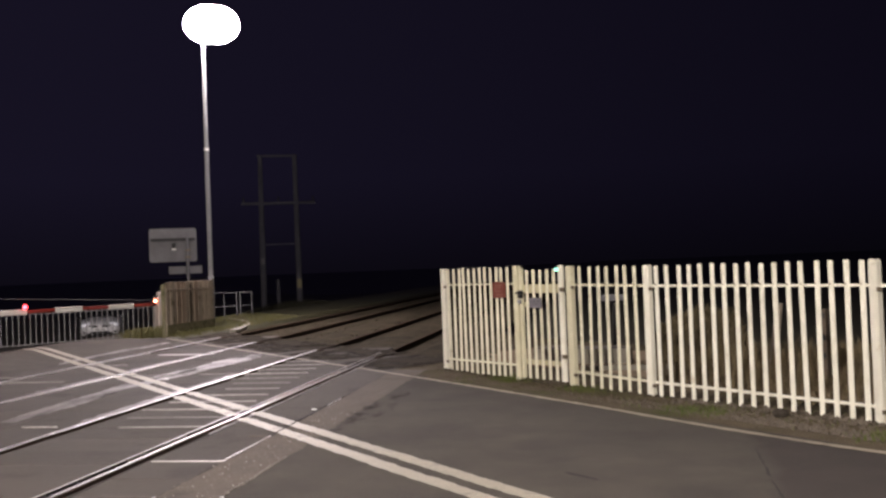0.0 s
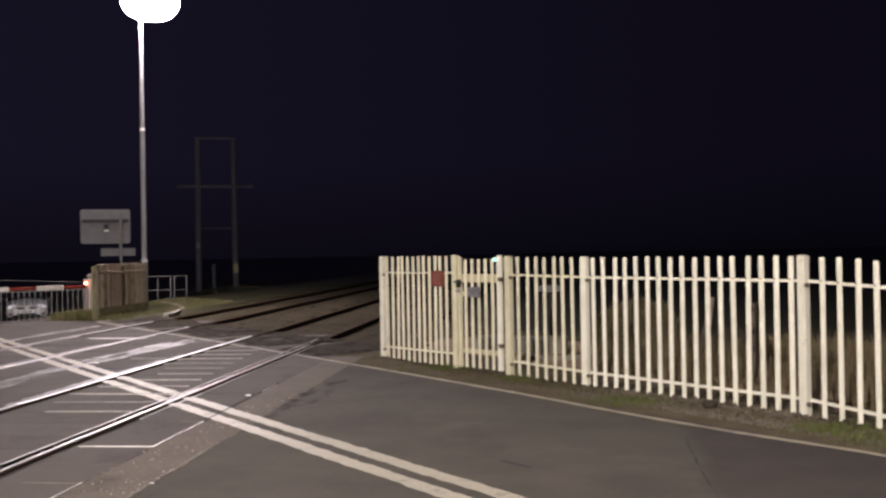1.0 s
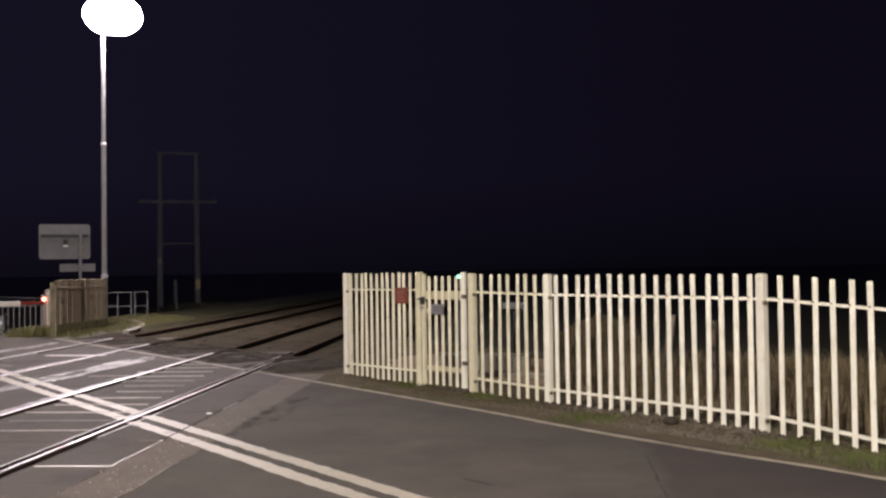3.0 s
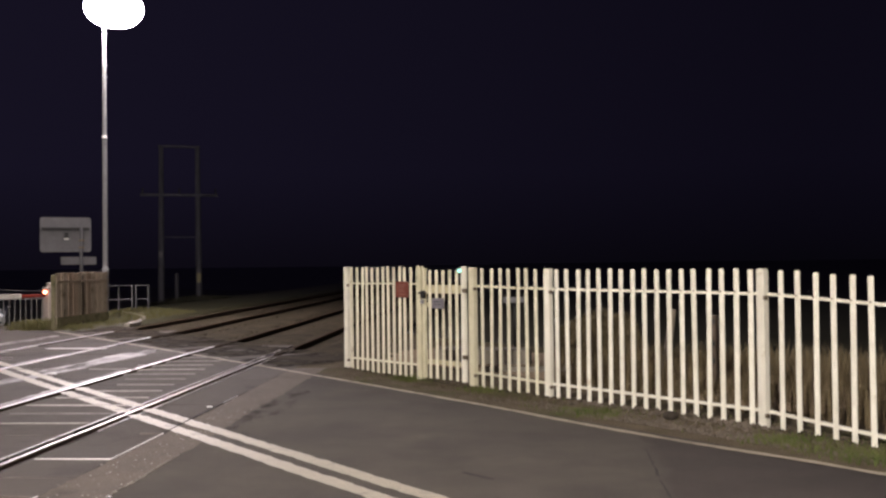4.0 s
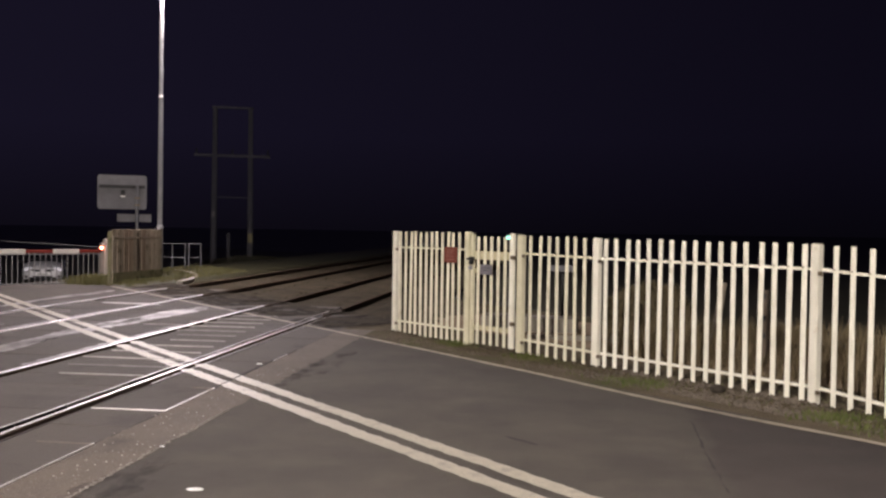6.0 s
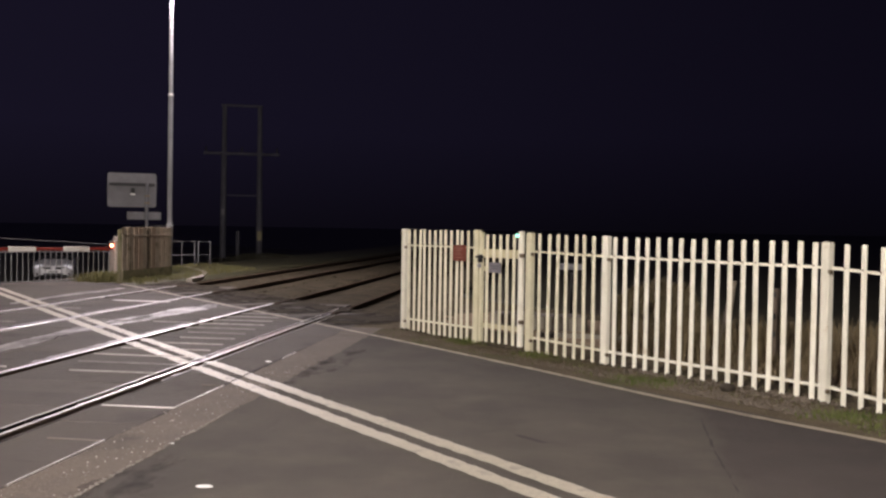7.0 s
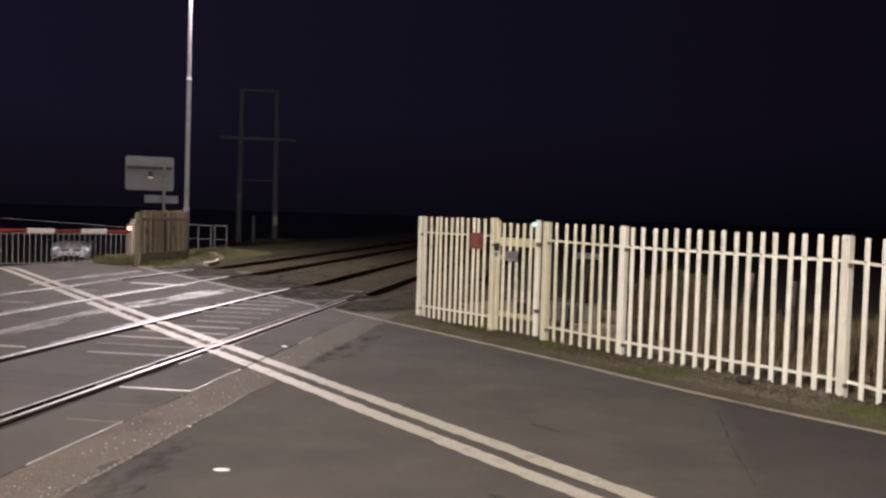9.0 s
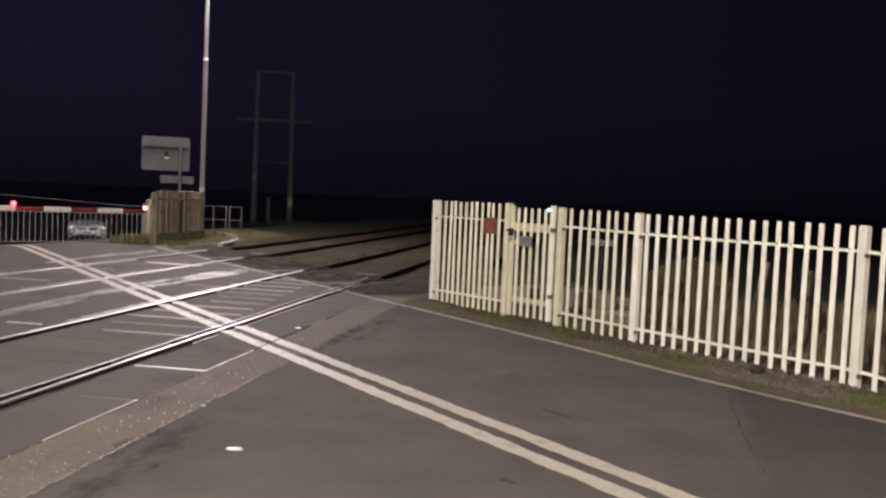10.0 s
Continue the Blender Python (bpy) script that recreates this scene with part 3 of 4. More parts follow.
for i, (xa, xb) in enumerate(((-10.2, -8.9), (-8.65, -7.42), (-7.13, -5.36), (-5.1, -3.86), (-3.58, -2.6))):
    ya, yb = ((7.14 - x * NX) / NY for x in (xa, xb))
    tagged(ragged("soil_drift", (xa, ya), (xb, yb), 0.74, 0.0062, FILM, 0.22, 0.05, seed=61 + 9 * i),
           "brown dirt lying on the deck outside the edge line", "dirt", kind="structure")


def chip_place():
    return -2.765 + rng.uniform(-0.22, 0.22), 3.6 + 5.5 * rng.random() ** 1.3, 0.006


stones("aggregate_chips", KERB, 150, chip_place, 0.008, "pale stone chips showing in the aggregate band", "stone chips")


def brown_chip_place():
    return -2.765 + rng.uniform(-0.235, 0.235), 3.4 + 7.5 * rng.random() ** 1.3, 0.003


def lip_place():
    y = 3.5 + 3.4 * rng.random()
    return -2.515 + 0.022 * noise.noise(Vector((y * 3.0, 4.0, 0.0))) + rng.gauss(0, 0.006), y, 0.005


stones("brown_chips", RUBBLE_PALE, 420, brown_chip_place, 0.006, "brown pebbles showing in the aggregate band", "stone chips")
stones("band_lip", RUBBLE_PALE, 330, lip_place, 0.010, "crumbling pale lip where the band meets the asphalt", "stone chips")
tagged(ragged("aggregate_band", (-2.99, 12.95), (-2.93, 15.6), 0.11, 0.0015, AGGREGATE, 0.05, 0.06, seed=14.0, taper=True),
       "narrow trodden end of the aggregate band", "paving", kind="structure")

# ---- road markings ----
def crossing_pieces(n, s0, s1, breaks):
    """Cuts the stretch s0..s1 at the rails so that no paint bridges a flangeway."""
    cuts = sorted((((x - n * NX) / UX) for x in breaks))
    out, a = [], s0
    for c in cuts:
        if s0 < c < s1:
            out.append((a, c - 0.11))
            a = c + 0.11
    return out + [(a, s1)]


marks = thing("centre_line", 0, 0, 0, 0, "double white centre line, worn and ragged at the edges", "road marking", kind="structure")
for i, n in enumerate((3.268, 3.512)):
    for a, b in crossing_pieces(n, -14, 27.5, RAILS):
        ragged("paint_strip", road_point(a, n), road_point(b, n), 0.068, 0.007, LINE, 0.017, 0.035, marks, seed=i * 11 + a)
edge = thing("edge_line", 0, 0, 0, 0, "thin faded edge line along the road", "road marking", kind="structure")
BENDS = ((-12, 6.15), (3.4, 6.17), (4.4, 6.105), (5.4, 6.10), (7.0, 6.18), (9.0, 6.215), (11.5, 6.24), (21.8, 6.20))
for (s0, n0), (s1, n1) in zip(BENDS, BENDS[1:]):
    for a, b in crossing_pieces((n0 + n1) / 2, s0, s1, RAILS):
        na, nb = n0 + (n1 - n0) * (a - s0) / (s1 - s0), n0 + (n1 - n0) * (b - s0) / (s1 - s0)
        ragged("paint_strip", road_point(a, na), road_point(b, nb), 0.04, 0.007, EDGE_LINE, 0.018, 0.08, edge, seed=3.3)

# Tar seams and a patch in the east lane.
seams = ((1.09, 7.15, 1.03, 6.22, 0.008), (1.03, 6.22, 1.0, 5.2, 0.006), (-0.30, 6.36, -0.08, 6.14, 0.022), (-0.44, 4.66, -0.34, 4.60, 0.025), (EAST, 7.75, EAST - 0.01, 10.2, 0.013))
for i, (x0, y0, x1, y1, w) in enumerate(seams):
    tagged(ragged("tar_seam", (x0, y0), (x1, y1), w, 0.0085 if x0 == EAST else 0.002, PATCH, 0.012, 0.03, seed=i * 5.0, taper=True), "dark tar seam in the asphalt", "road repair", kind="structure")

DARKER = surface("tar_stain", (0.050, 0.042, 0.045), (0.074, 0.063, 0.064), 1.5, 0.88, 0, 0.9, 110, coords="World")
patchy(DARKER, 5.0, 2.5, 0.46, 0.82)
for i, (x0, y0, x1, y1, w) in enumerate(((-2.40, 3.2, -2.36, 5.5, 0.20), (-2.40, 8.0, -2.34, 10.4, 0.17))):
    tagged(ragged("tar_patch", (x0, y0), (x1, y1), w, 0.0032, DARKER, 0.06, 0.03, seed=20 + i * 5.0, taper=True), "older dark asphalt beside the aggregate band", "road repair", kind="structure")

# ---- verges ----
def verge_height(x, y):
    s, n = to_road(x, y)
    k = min(1, max(0, (n - 6.44) / 0.5)) * min(1, max(0.15, (x + 2.3) / 0.9))
    return 0.003 - 0.048 * k + (0.008 * noise.noise(Vector((x * 1.3, y * 1.3, 0))) + lumps(x, y, 7.0, 0.010)) * k


def sheared(x, n):
    return x, (n - x * NX) / NY


east_verge = grid("verge_east", SOIL, steps(-2.3, 10.0, 0.1), steps(6.22, 7.9, 0.07) + steps(8.1, 11.5, 0.35), verge_height, sheared)
tagged(east_verge, "trodden soil verge with patches of short grass", "verge", kind="structure")
west_verge = grid("verge_west", TURF, steps(-45, -16, 2.0) + steps(-15.7, -9.65, 0.275) + [-9.35], steps(6.3, 9.5, 0.15) + steps(10, 46, 1.0),
                  lambda x, y: 0.02 + fall(x) + lumps(x, y, 1.5, 0.03) - 0.25 * max(0.0, (x + 9.6) / 0.25), sheared)
tagged(west_verge, "short lit grass verge beside the railway", "verge", kind="structure")


def tufts(name, material, count, pick, tall, wide, label, category):
    """Many bent blades in one mesh."""
    verts, faces = [], []
    for _ in range(count):
        x, y, z, f = pick()
        h, a, lean = tall * f * rng.uniform(0.5, 1.25), rng.uniform(0, 6.28), rng.uniform(0.1, 0.6)
        dx, dy, k = math.cos(a), math.sin(a), len(verts)
        px, py, la = -dy * wide * 0.5, dx * wide * 0.5, h * lean
        verts += [(x - px, y - py, z), (x + px, y + py, z), (x - px * 0.8 + dx * la * 0.35, y - py * 0.8 + dy * la * 0.35, z + h * 0.6),
                  (x + px * 0.8 + dx * la * 0.35, y + py * 0.8 + dy * la * 0.35, z + h * 0.6), (x + dx * la, y + dy * la, z + h)]
        faces += [(k, k + 1, k + 3, k + 2), (k + 2, k + 3, k + 4)]
    return tagged(sheet(verts, faces, name, material), label, category, kind="stuff")


def verge_place():
    while True:
        s, n = rng.uniform(-12, 10.5), rng.uniform(6.29, 7.75)
        x, y = road_point(s, n)
        if x < -2.4:
            continue
        f = max(math.exp(-((x - px) ** 2 + (y - py) ** 2) / r ** 2) for px, py, r in GREEN) + 0.35 * noise.noise(Vector((x * 3, y * 3, 1.0)))
        if rng.random() < f - 0.12 or (n > 6.95 and rng.random() < 0.035) or rng.random() < 0.01:
            return x, y, verge_height(x, y) - 0.005, 0.6 + 0.5 * min(1, max(0, f))


GREEN = ((0.85, 8.95, 0.36), (2.35, 7.55, 0.4), (2.9, 6.9, 0.7), (-1.2, 11.75, 0.3), (-0.3, 10.7, 0.25))
tufts("verge_grass", BLADE, 5500, verge_place, 0.06, 0.008, "short green grass tufts on the soil verge", "grass")


def rubble_place():
    s, n = to_road(1.55, 8.25)
    x, y = road_point(s + rng.gauss(0, 1.1), min(7.6, max(6.5, n + rng.gauss(0.0, 0.28))))
    return x, y, verge_height(x, y) + 0.004


stones("verge_rubble", RUBBLE, 1200, rubble_place, 0.022, "loose stone rubble at the foot of the fence", "rubble")


def broken_place():
    k = rng.random()
    x, y = 0.75 + 1.55 * k + rng.gauss(0, 0.06), 9.90 - 1.52 * k - abs(rng.gauss(0, 0.12))
    return x, y, verge_height(x, y) + 0.008


stones("broken_stone", RUBBLE, 130, broken_place, 0.042, "larger broken stones half sunk at the foot of the fence", "rubble")


def clod_place():
    x, y = road_point(rng.uniform(-9, 10.3), min(7.7, 6.42 + abs(rng.gauss(0, 0.5))))
    return max(x, -2.2), y if x > -2.2 else 12.4, verge_height(x, y) + 0.003


stones("soil_clods", CLOD, 2600, clod_place, 0.014, "dark clods and dead leaves on the soil verge", "soil clods")
bm = bmesh.new()
bmesh.ops.create_icosphere(bm, subdivisions=2, radius=0.062)
for v in bm.verts:
    v.co = Vector((v.co.x * 1.4, v.co.y * 0.8, v.co.z * 0.75)) * (1 + 0.35 * noise.noise(v.co * 14))
rock = part("dark_stone", bm, BED)
rock.matrix_basis = pose(1.56, 8.75, -0.005, 5, 0, 30)
tagged(rock, "dark lump of stone lying under the fence", "stone")


def foot_place():
    """Dark litter gathered along the foot of the fence."""
    k = rng.random()
    (x0, y0), (x1, y1) = rng.choice((((-2.25, 12.80), (0.51, 10.20)), ((0.51, 10.20), (2.34, 8.38)), ((0.51, 10.20), (2.34, 8.38)), ((2.34, 8.38), (3.9, 6.2))))
    x, y = x0 + (x1 - x0) * k + rng.gauss(0, 0.05), y0 + (y1 - y0) * k + rng.gauss(0, 0.06)
    return x, y, verge_height(x, y) + 0.004


stones("fence_foot_litter", DRIFT, 900, foot_place, 0.022, "dark leaf litter and clods along the foot of the fence", "leaf litter")


def dry_place():
    while True:
        s, n = rng.uniform(-14, 8.0), rng.uniform(7.9, 12.5)
        x, y = road_point(s, n)
        if x > -1.9 and rng.random() < (0.85 if x < 2.6 else 0.6) and not (x < 0.6 and n < 10.5):
            f = (1.0 if x < 1.8 else 0.7) + 0.5 * noise.noise(Vector((x * 0.7, y * 0.7, 2.0)))
            return x, y, verge_height(x, y) - 0.01, f


tufts("dry_grass", DRY, 26000, dry_place, 0.46, 0.010, "tall dry grass growing behind the fence", "grass")


def foot_grass_place():
    """Longer grass round the barrier machine and along the board screen."""
    if rng.random() < 0.8:
        return -11.0 + rng.gauss(0, 0.30), 21.0 + rng.gauss(0, 0.22), 0.0, rng.uniform(0.6, 1.2)
    return -10.30 + rng.gauss(0, 0.07), rng.uniform(20.45, 23.4), 0.0, rng.uniform(0.25, 0.6)


tufts("long_grass", LIT_GRASS, 2600, foot_grass_place, 0.21, 0.016, "longer grass round the barrier machine", "grass")


def turf_place():
    while True:
        s, n = rng.uniform(20, 38), rng.uniform(6.4, 12)
        x, y = road_point(s, n)
        if -13.5 < x < -9.6:
            return x, y, 0.02 + fall(x), 1.0


tufts("turf_blades", LIT_GRASS, 5500, turf_place, 0.09, 0.014, "short grass blades on the lit verge", "grass")

# ---- palisade fence ----
def pale_mesh(height):
    """A folded W-section steel upright with a clipped top."""
    bm = bmesh.new()
    front = [(-0.030, 0.002), (-0.019, -0.010), (-0.007, -0.010), (0.0, -0.004), (0.007, -0.010), (0.019, -0.010), (0.030, 0.002)]
    prof = front + [(x * 0.94, y + 0.006) for x, y in reversed(front)]
    rings = []
    for z, k in ((0.0, 1.0), (height - 0.014, 1.0), (height - 0.003, 0.95), (height, 0.86)):
        rings.append([bm.verts.new((x * k, y * k, z)) for x, y in prof])
    m = len(prof)
    for a, b in zip(rings, rings[1:]):
        for i in range(m):
            f = bm.faces.new((a[i], a[(i + 1) % m], b[(i + 1) % m], b[i]))
    for ring in (rings[0], rings[-1]):
        for i in range(m // 2 - 1):
            bm.faces.new((ring[i], ring[i + 1], ring[m - 2 - i], ring[m - 1 - i]))
    bmesh.ops.recalc_face_normals(bm, faces=bm.faces)
    me = bpy.data.meshes.new("pale")
    bm.to_mesh(me)
    bm.free()
    me.materials.append(CREAM)
    return me


PALE = pale_mesh(1.44)
PALE_Y = PALE.copy()
PALE_Y.materials.clear()
PALE_Y.materials.append(PALE_PAINT)
bm = bmesh.new()
bmesh.ops.create_cone(bm, cap_ends=True, segments=6, radius1=0.009, radius2=0.007, depth=0.010)
bmesh.ops.rotate(bm, matrix=Matrix.Rotation(radians(90), 3, "X"), verts=bm.verts)
BOLT_MESH = bpy.data.meshes.new("bolt")
bm.to_mesh(BOLT_MESH)
bm.free()
BOLT_MESH.materials.append(BOLT)
frng = random.Random(11)


def post_bm(w, d, h):
    """A broad flat-faced post with clipped upper corners."""
    bm = bmesh.new()
    c = w * 0.16
    out = [(-w / 2, 0), (w / 2, 0), (w / 2, h - c * 0.7), (w / 2 - c, h), (-w / 2 + c, h), (-w / 2, h - c * 0.7)]
    f = bm.faces.new([bm.verts.new((x, -d / 2, z)) for x, z in out])
    r = bmesh.ops.extrude_face_region(bm, geom=[f])
    bmesh.ops.translate(bm, vec=(0, d, 0), verts=[v for v in r["geom"] if isinstance(v, bmesh.types.BMVert)])
    bmesh.ops.recalc_face_normals(bm, faces=bm.faces)
    bmesh.ops.bevel(bm, geom=list(bm.edges), offset=0.006, segments=2, affect="EDGES")
    return bm


def fence_bay(p0, p1, count, label, pale=None, first=0.0, last=0.0, post_w=0.086, post_mat=None, end_post=False, top0=1.40, top1=1.40):
    """One bay: a post at p0, two rails, and count pales up to p1. Tops run from top0 to top1."""
    pale = pale or PALE
    post_mat = post_mat or CREAM
    d = Vector(p1) - Vector(p0)
    long = d.length
    turn = math.degrees(math.atan2(d.y, d.x))
    bay = thing("palisade_fence", p0[0], p0[1], 0, turn, label, "fence", "fence bays along the road")
    part("post", post_bm(post_w, 0.07, top0 + 0.155), post_mat, bay).location = (0, 0, -0.15)
    if end_post:
        part("post", post_bm(post_w, 0.07, top1 + 0.155), post_mat, bay).location = (long, 0, -0.15)
    tilt = (top1 - top0) / long
    for name, drop in (("upper_rail", 0.225), ("lower_rail", 1.28)):
        bm = bmesh.new()
        box(bm, long / 2, 0.022, 0, long - 0.03, 0.008, 0.026, 0.002)
        box(bm, long / 2, 0.040, 0.010, long - 0.03, 0.036, 0.008, 0.002)
        r = part(name, bm, pale.materials[0], bay)
        r.matrix_basis = Matrix.Translation((0, 0, top0 - drop)) @ pose(0, 0, 0, 0, -math.degrees(math.atan(tilt)), 0)
        for x in (post_w * 0.5 + 0.006,):
            b = part("bracket", boxed(x, -0.020, 0, 0.026, 0.035, 0.036, 0.004), BOLT, bay, "dark stained bracket")
            b.location = (0, 0, top0 - drop - 0.03 + tilt * x)
    a, b = first or long / (count + 1), last or long / (count + 1)
    for i in range(count):
        x = a + (long - a - b) * (i / max(1, count - 1)) + frng.uniform(-0.002, 0.002)
        o = new("pale", pale)
        o.parent = bay
        o.location = (x, 0, top0 + tilt * x - 1.44 + frng.uniform(-0.008, 0.006))
        o.scale = (0.80 if pale is PALE_Y else 0.90, 1, 1)
        o.rotation_euler = (radians(frng.uniform(-0.5, 0.5)), radians(frng.uniform(-0.35, 0.35)), radians(frng.uniform(-3, 3)))
        for drop in (0.21,):
            q = new("bolt", BOLT_MESH)
            q.parent = bay
            q.location = (x, -0.022, top0 + tilt * x - drop)
    return bay


F0, P1, P2, F3, F4 = (-2.218, 12.80), (-1.078, 11.74), (-0.374, 11.12), (0.497, 10.20), (2.33, 8.38)
F5 = (F4[0] + 2.78 * 0.577, F4[1] - 2.78 * 0.816)
F6 = (F5[0] + 2.7 * 0.577, F5[1] - 2.7 * 0.816)
WHITE_BAY = "cream-painted steel palisade bay with flat-topped pales"
fence_bay(F0, P1, 12, "cream-painted palisade bay at the fence end beside the railway", PALE_Y, 0.112, 0.188, post_w=0.078, top0=1.418, top1=1.42)
fence_bay(P2, F3, 7, "yellowed palisade bay next to the gate", PALE_Y, 0.172, 0.190, post_w=0.095, post_mat=YELLOWED, top0=1.40, top1=1.382)
fence_bay(F3, F4, 17, WHITE_BAY, None, 0.128, 0.122, top0=1.382, top1=1.374)
fence_bay(F4, F5, 15, WHITE_BAY + " along the grass verge", None, 0.196, 0.14, top0=1.374, top1=1.23)
fence_bay(F5, F6, 15, WHITE_BAY + " along the grass verge", top0=1.235, top1=1.15, end_post=True)

# Gate between the two yellowed posts.
d = Vector(P2) - Vector(P1)
gate = thing("palisade_gate", P1[0], P1[1], 0, math.degrees(math.atan2(d.y, d.x)), "closed yellowed palisade gate with a latch and a grey plate", "gate")
L = d.length
part("gate_post", post_bm(0.085, 0.08, 1.58), YELLOWED, gate).location = (0, 0, -0.15)
part("stile", post_bm(0.04, 0.05, 1.41), YELLOWED, gate).location = (0.092, -0.005, -0.01)
part("stile", post_bm(0.07, 0.05, 1.43), CREAM, gate).location = (0.792, -0.005, -0.01)
part("top_bar", boxed(0.44, 0.03, 1.13, 0.66, 0.04, 0.11, 0.006), GATE_BAR, gate)
part("bottom_bar", boxed(0.44, 0.03, 0.20, 0.66, 0.04, 0.06, 0.006), GATE_BAR, gate)
part("lock_bar", boxed(0.24, 0.03, 0.93, 0.26, 0.03, 0.06, 0.005), GATE_BAR, gate)
for i in range(5):
    o = new("pale", PALE_Y)
    o.parent = gate
    o.location = (0.192 + 0.1195 * i, -0.012, -0.005 + 0.004 * (i % 2))
    o.scale = (0.78, 1, 0.955)
bm = bmesh.new()
box(bm, 0.10, -0.05, 1.06, 0.05, 0.05, 0.10, 0.008)
tube(bm, (0.04, -0.07, 1.08), (0.18, -0.07, 1.08), 0.012, n=8)
part("latch", bm, BLACK, gate, "black worn latch")
part("padlock", boxed(0.10, -0.065, 0.97, 0.055, 0.03, 0.05, 0.01), GALV, gate, "pale metal padlock")
for z in (0.30, 1.12):
    part("hinge", boxed(L - 0.115, -0.03, z, 0.06, 0.04, 0.05, 0.008), BOLT, gate)

# The two plates.
def plate(name, x, y, z, turn, w, h, mat, ink, rows, label, category):
    ob = thing(name, x, y, z, turn, label, category)
    part("board", boxed(0, 0, 0, w, 0.006, h, 0.002), mat, ob)
    for k, (u, v, a, b) in enumerate(rows):
        part("print_bar", boxed(u * w, -0.0045, v * h, a * w, 0.002, b * h), ink, ob)
    for sx in (-1, 1):
        q = new("bolt", BOLT_MESH)
        q.parent = ob
        q.location = (sx * w * 0.44, -0.004, 0.44 * h)
    return ob


turn_a = math.degrees(math.atan2(P1[1] - F0[1], P1[0] - F0[0]))
ca, sa = math.cos(radians(turn_a)), math.sin(radians(turn_a))
plate("warning_sign", F0[0] + 1.235 * ca + 0.035 * sa, F0[1] + 1.235 * sa - 0.035 * ca, 1.12, turn_a, 0.268, 0.21, RED_SIGN, PALE_INK,
      [(0, 0.30, 0.6, 0.05), (-0.05, 0.16, 0.5, 0.05), (-0.1, 0.0, 0.45, 0.04), (-0.05, -0.12, 0.55, 0.04), (0, -0.3, 0.6, 0.05)],
      "faded red warning sign fixed to the fence pales", "sign")
gx, gy = Vector(P1) + d * (0.40)
plate("gate_plate", gx + 0.05 * math.sin(radians(-41)), gy - 0.05 * math.cos(radians(-41)), 0.955, math.degrees(math.atan2(d.y, d.x)), 0.22, 0.13, GREY_SIGN, BLACK,
      [(0, 0.15, 0.6, 0.06), (0, -0.1, 0.5, 0.06)], "small grey notice plate on the gate", "sign")

# ---- behind the fence ----
path = grid("gravel_path", GRAVEL, steps(4.5, 12.5, 0.25), steps(8.2, 10.6, 0.2), lambda x, y: -0.022 + lumps(x, y, 5.0, 0.012), road_point, keep=lambda x, y: x > -2.1)
tagged(path, "tan gravel path behind the gate", "path", kind="structure")
trough = thing("concrete_trough", 0.40, 13.45, -0.04, -4, "low grey concrete cable trough lying behind the gate", "cable trough")
for i in range(2):
    part("trough_lid", boxed(-0.36 - 0.71 * i, 0, 0.11 + 0.012 * i, 0.69, 0.5, 0.24, 0.015), SLAB, trough)
edging = tagged(part("timber_edging", boxed(0, 0, 0, 1.25, 0.07, 0.07, 0.008), SLAB), "pale timber edging lying on the ground behind the fence", "edging")
edging.matrix_basis = pose(0.30, 12.4, 0.012, 0, 0, -4)
cabinet = thing("marker_box", 0.16, 13.9, 0, -8, "small grey box on a thin dark post behind the fence", "box")
part("box_body", boxed(0, 0, 0.89, 0.36, 0.12, 0.10, 0.015), DULL, cabinet)
bm = bmesh.new()
tube(bm, (0, 0.03, -0.1), (0, 0.03, 0.8), 0.02, n=10)
part("box_post", bm, BLACK, cabinet)
bm = post_bm(0.085, 0.08, 0.87)
stake = tagged(part("stake", bm, BROWN_WOOD), "weathered brown stake with dark mortise holes behind the fence", "post")
stake.matrix_basis = pose(2.42, 10.72, -0.05, 0, 0, -40)
for z in (0.35, 0.55, 0.80):
    part("mortise", boxed(0.01, -0.041, z, 0.05, 0.012, 0.06, 0.002), BLACK, stake)
bm = bmesh.new()
tube(bm, (0, 0, 0), (0.12, 0, 0.90), 0.055, 0.045, 10)
lean = tagged(part("leaning_stake", bm, GREY_WOOD), "grey wooden stake leaning in the dry grass", "post")
lean.location = (2.0, 11.6, -0.05)

# A heap of dead bracken that falls away steeply on one side.
heap = thing("bracken_heap", 1.33, 13.45, -0.05, 0, "brown heap of dead bracken behind the fence", "bush")


def heap_height(u, v):
    """Height over the unit disc, higher and steeper towards +u."""
    r2 = u * u + v * v
    return 0.0 if r2 >= 1 else 0.75 * (1 - r2) ** 0.42 * (0.86 + 0.14 * u) * (1 + 0.18 * noise.noise(Vector((u * 2.2, v * 2.2, 4.0))))


rim = 20
verts = [(0.0, 0.0, heap_height(0, 0))]
for j in range(1, 8):
    for i in range(rim):
        a = 2 * math.pi * i / rim
        u, v = math.cos(a) * j / 7, math.sin(a) * j / 7
        verts.append((0.72 * u, 0.55 * v, heap_height(u, v)))
faces = [(0, 1 + i, 1 + (i + 1) % rim) for i in range(rim)]
faces += [(1 + j * rim + i, 1 + (j + 1) * rim + i, 1 + (j + 1) * rim + (i + 1) % rim, 1 + j * rim + (i + 1) % rim) for j in range(6) for i in range(rim)]
sheet(verts, faces, "heap_core", DEAD_LEAF, heap)


def bracken_place():
    while True:
        u, v = rng.uniform(-1, 1), rng.uniform(-1, 1)
        if u * u + v * v < 0.98:
            return 0.72 * u, 0.55 * v, heap_height(u, v) - 0.03, rng.uniform(0.6, 1.2)


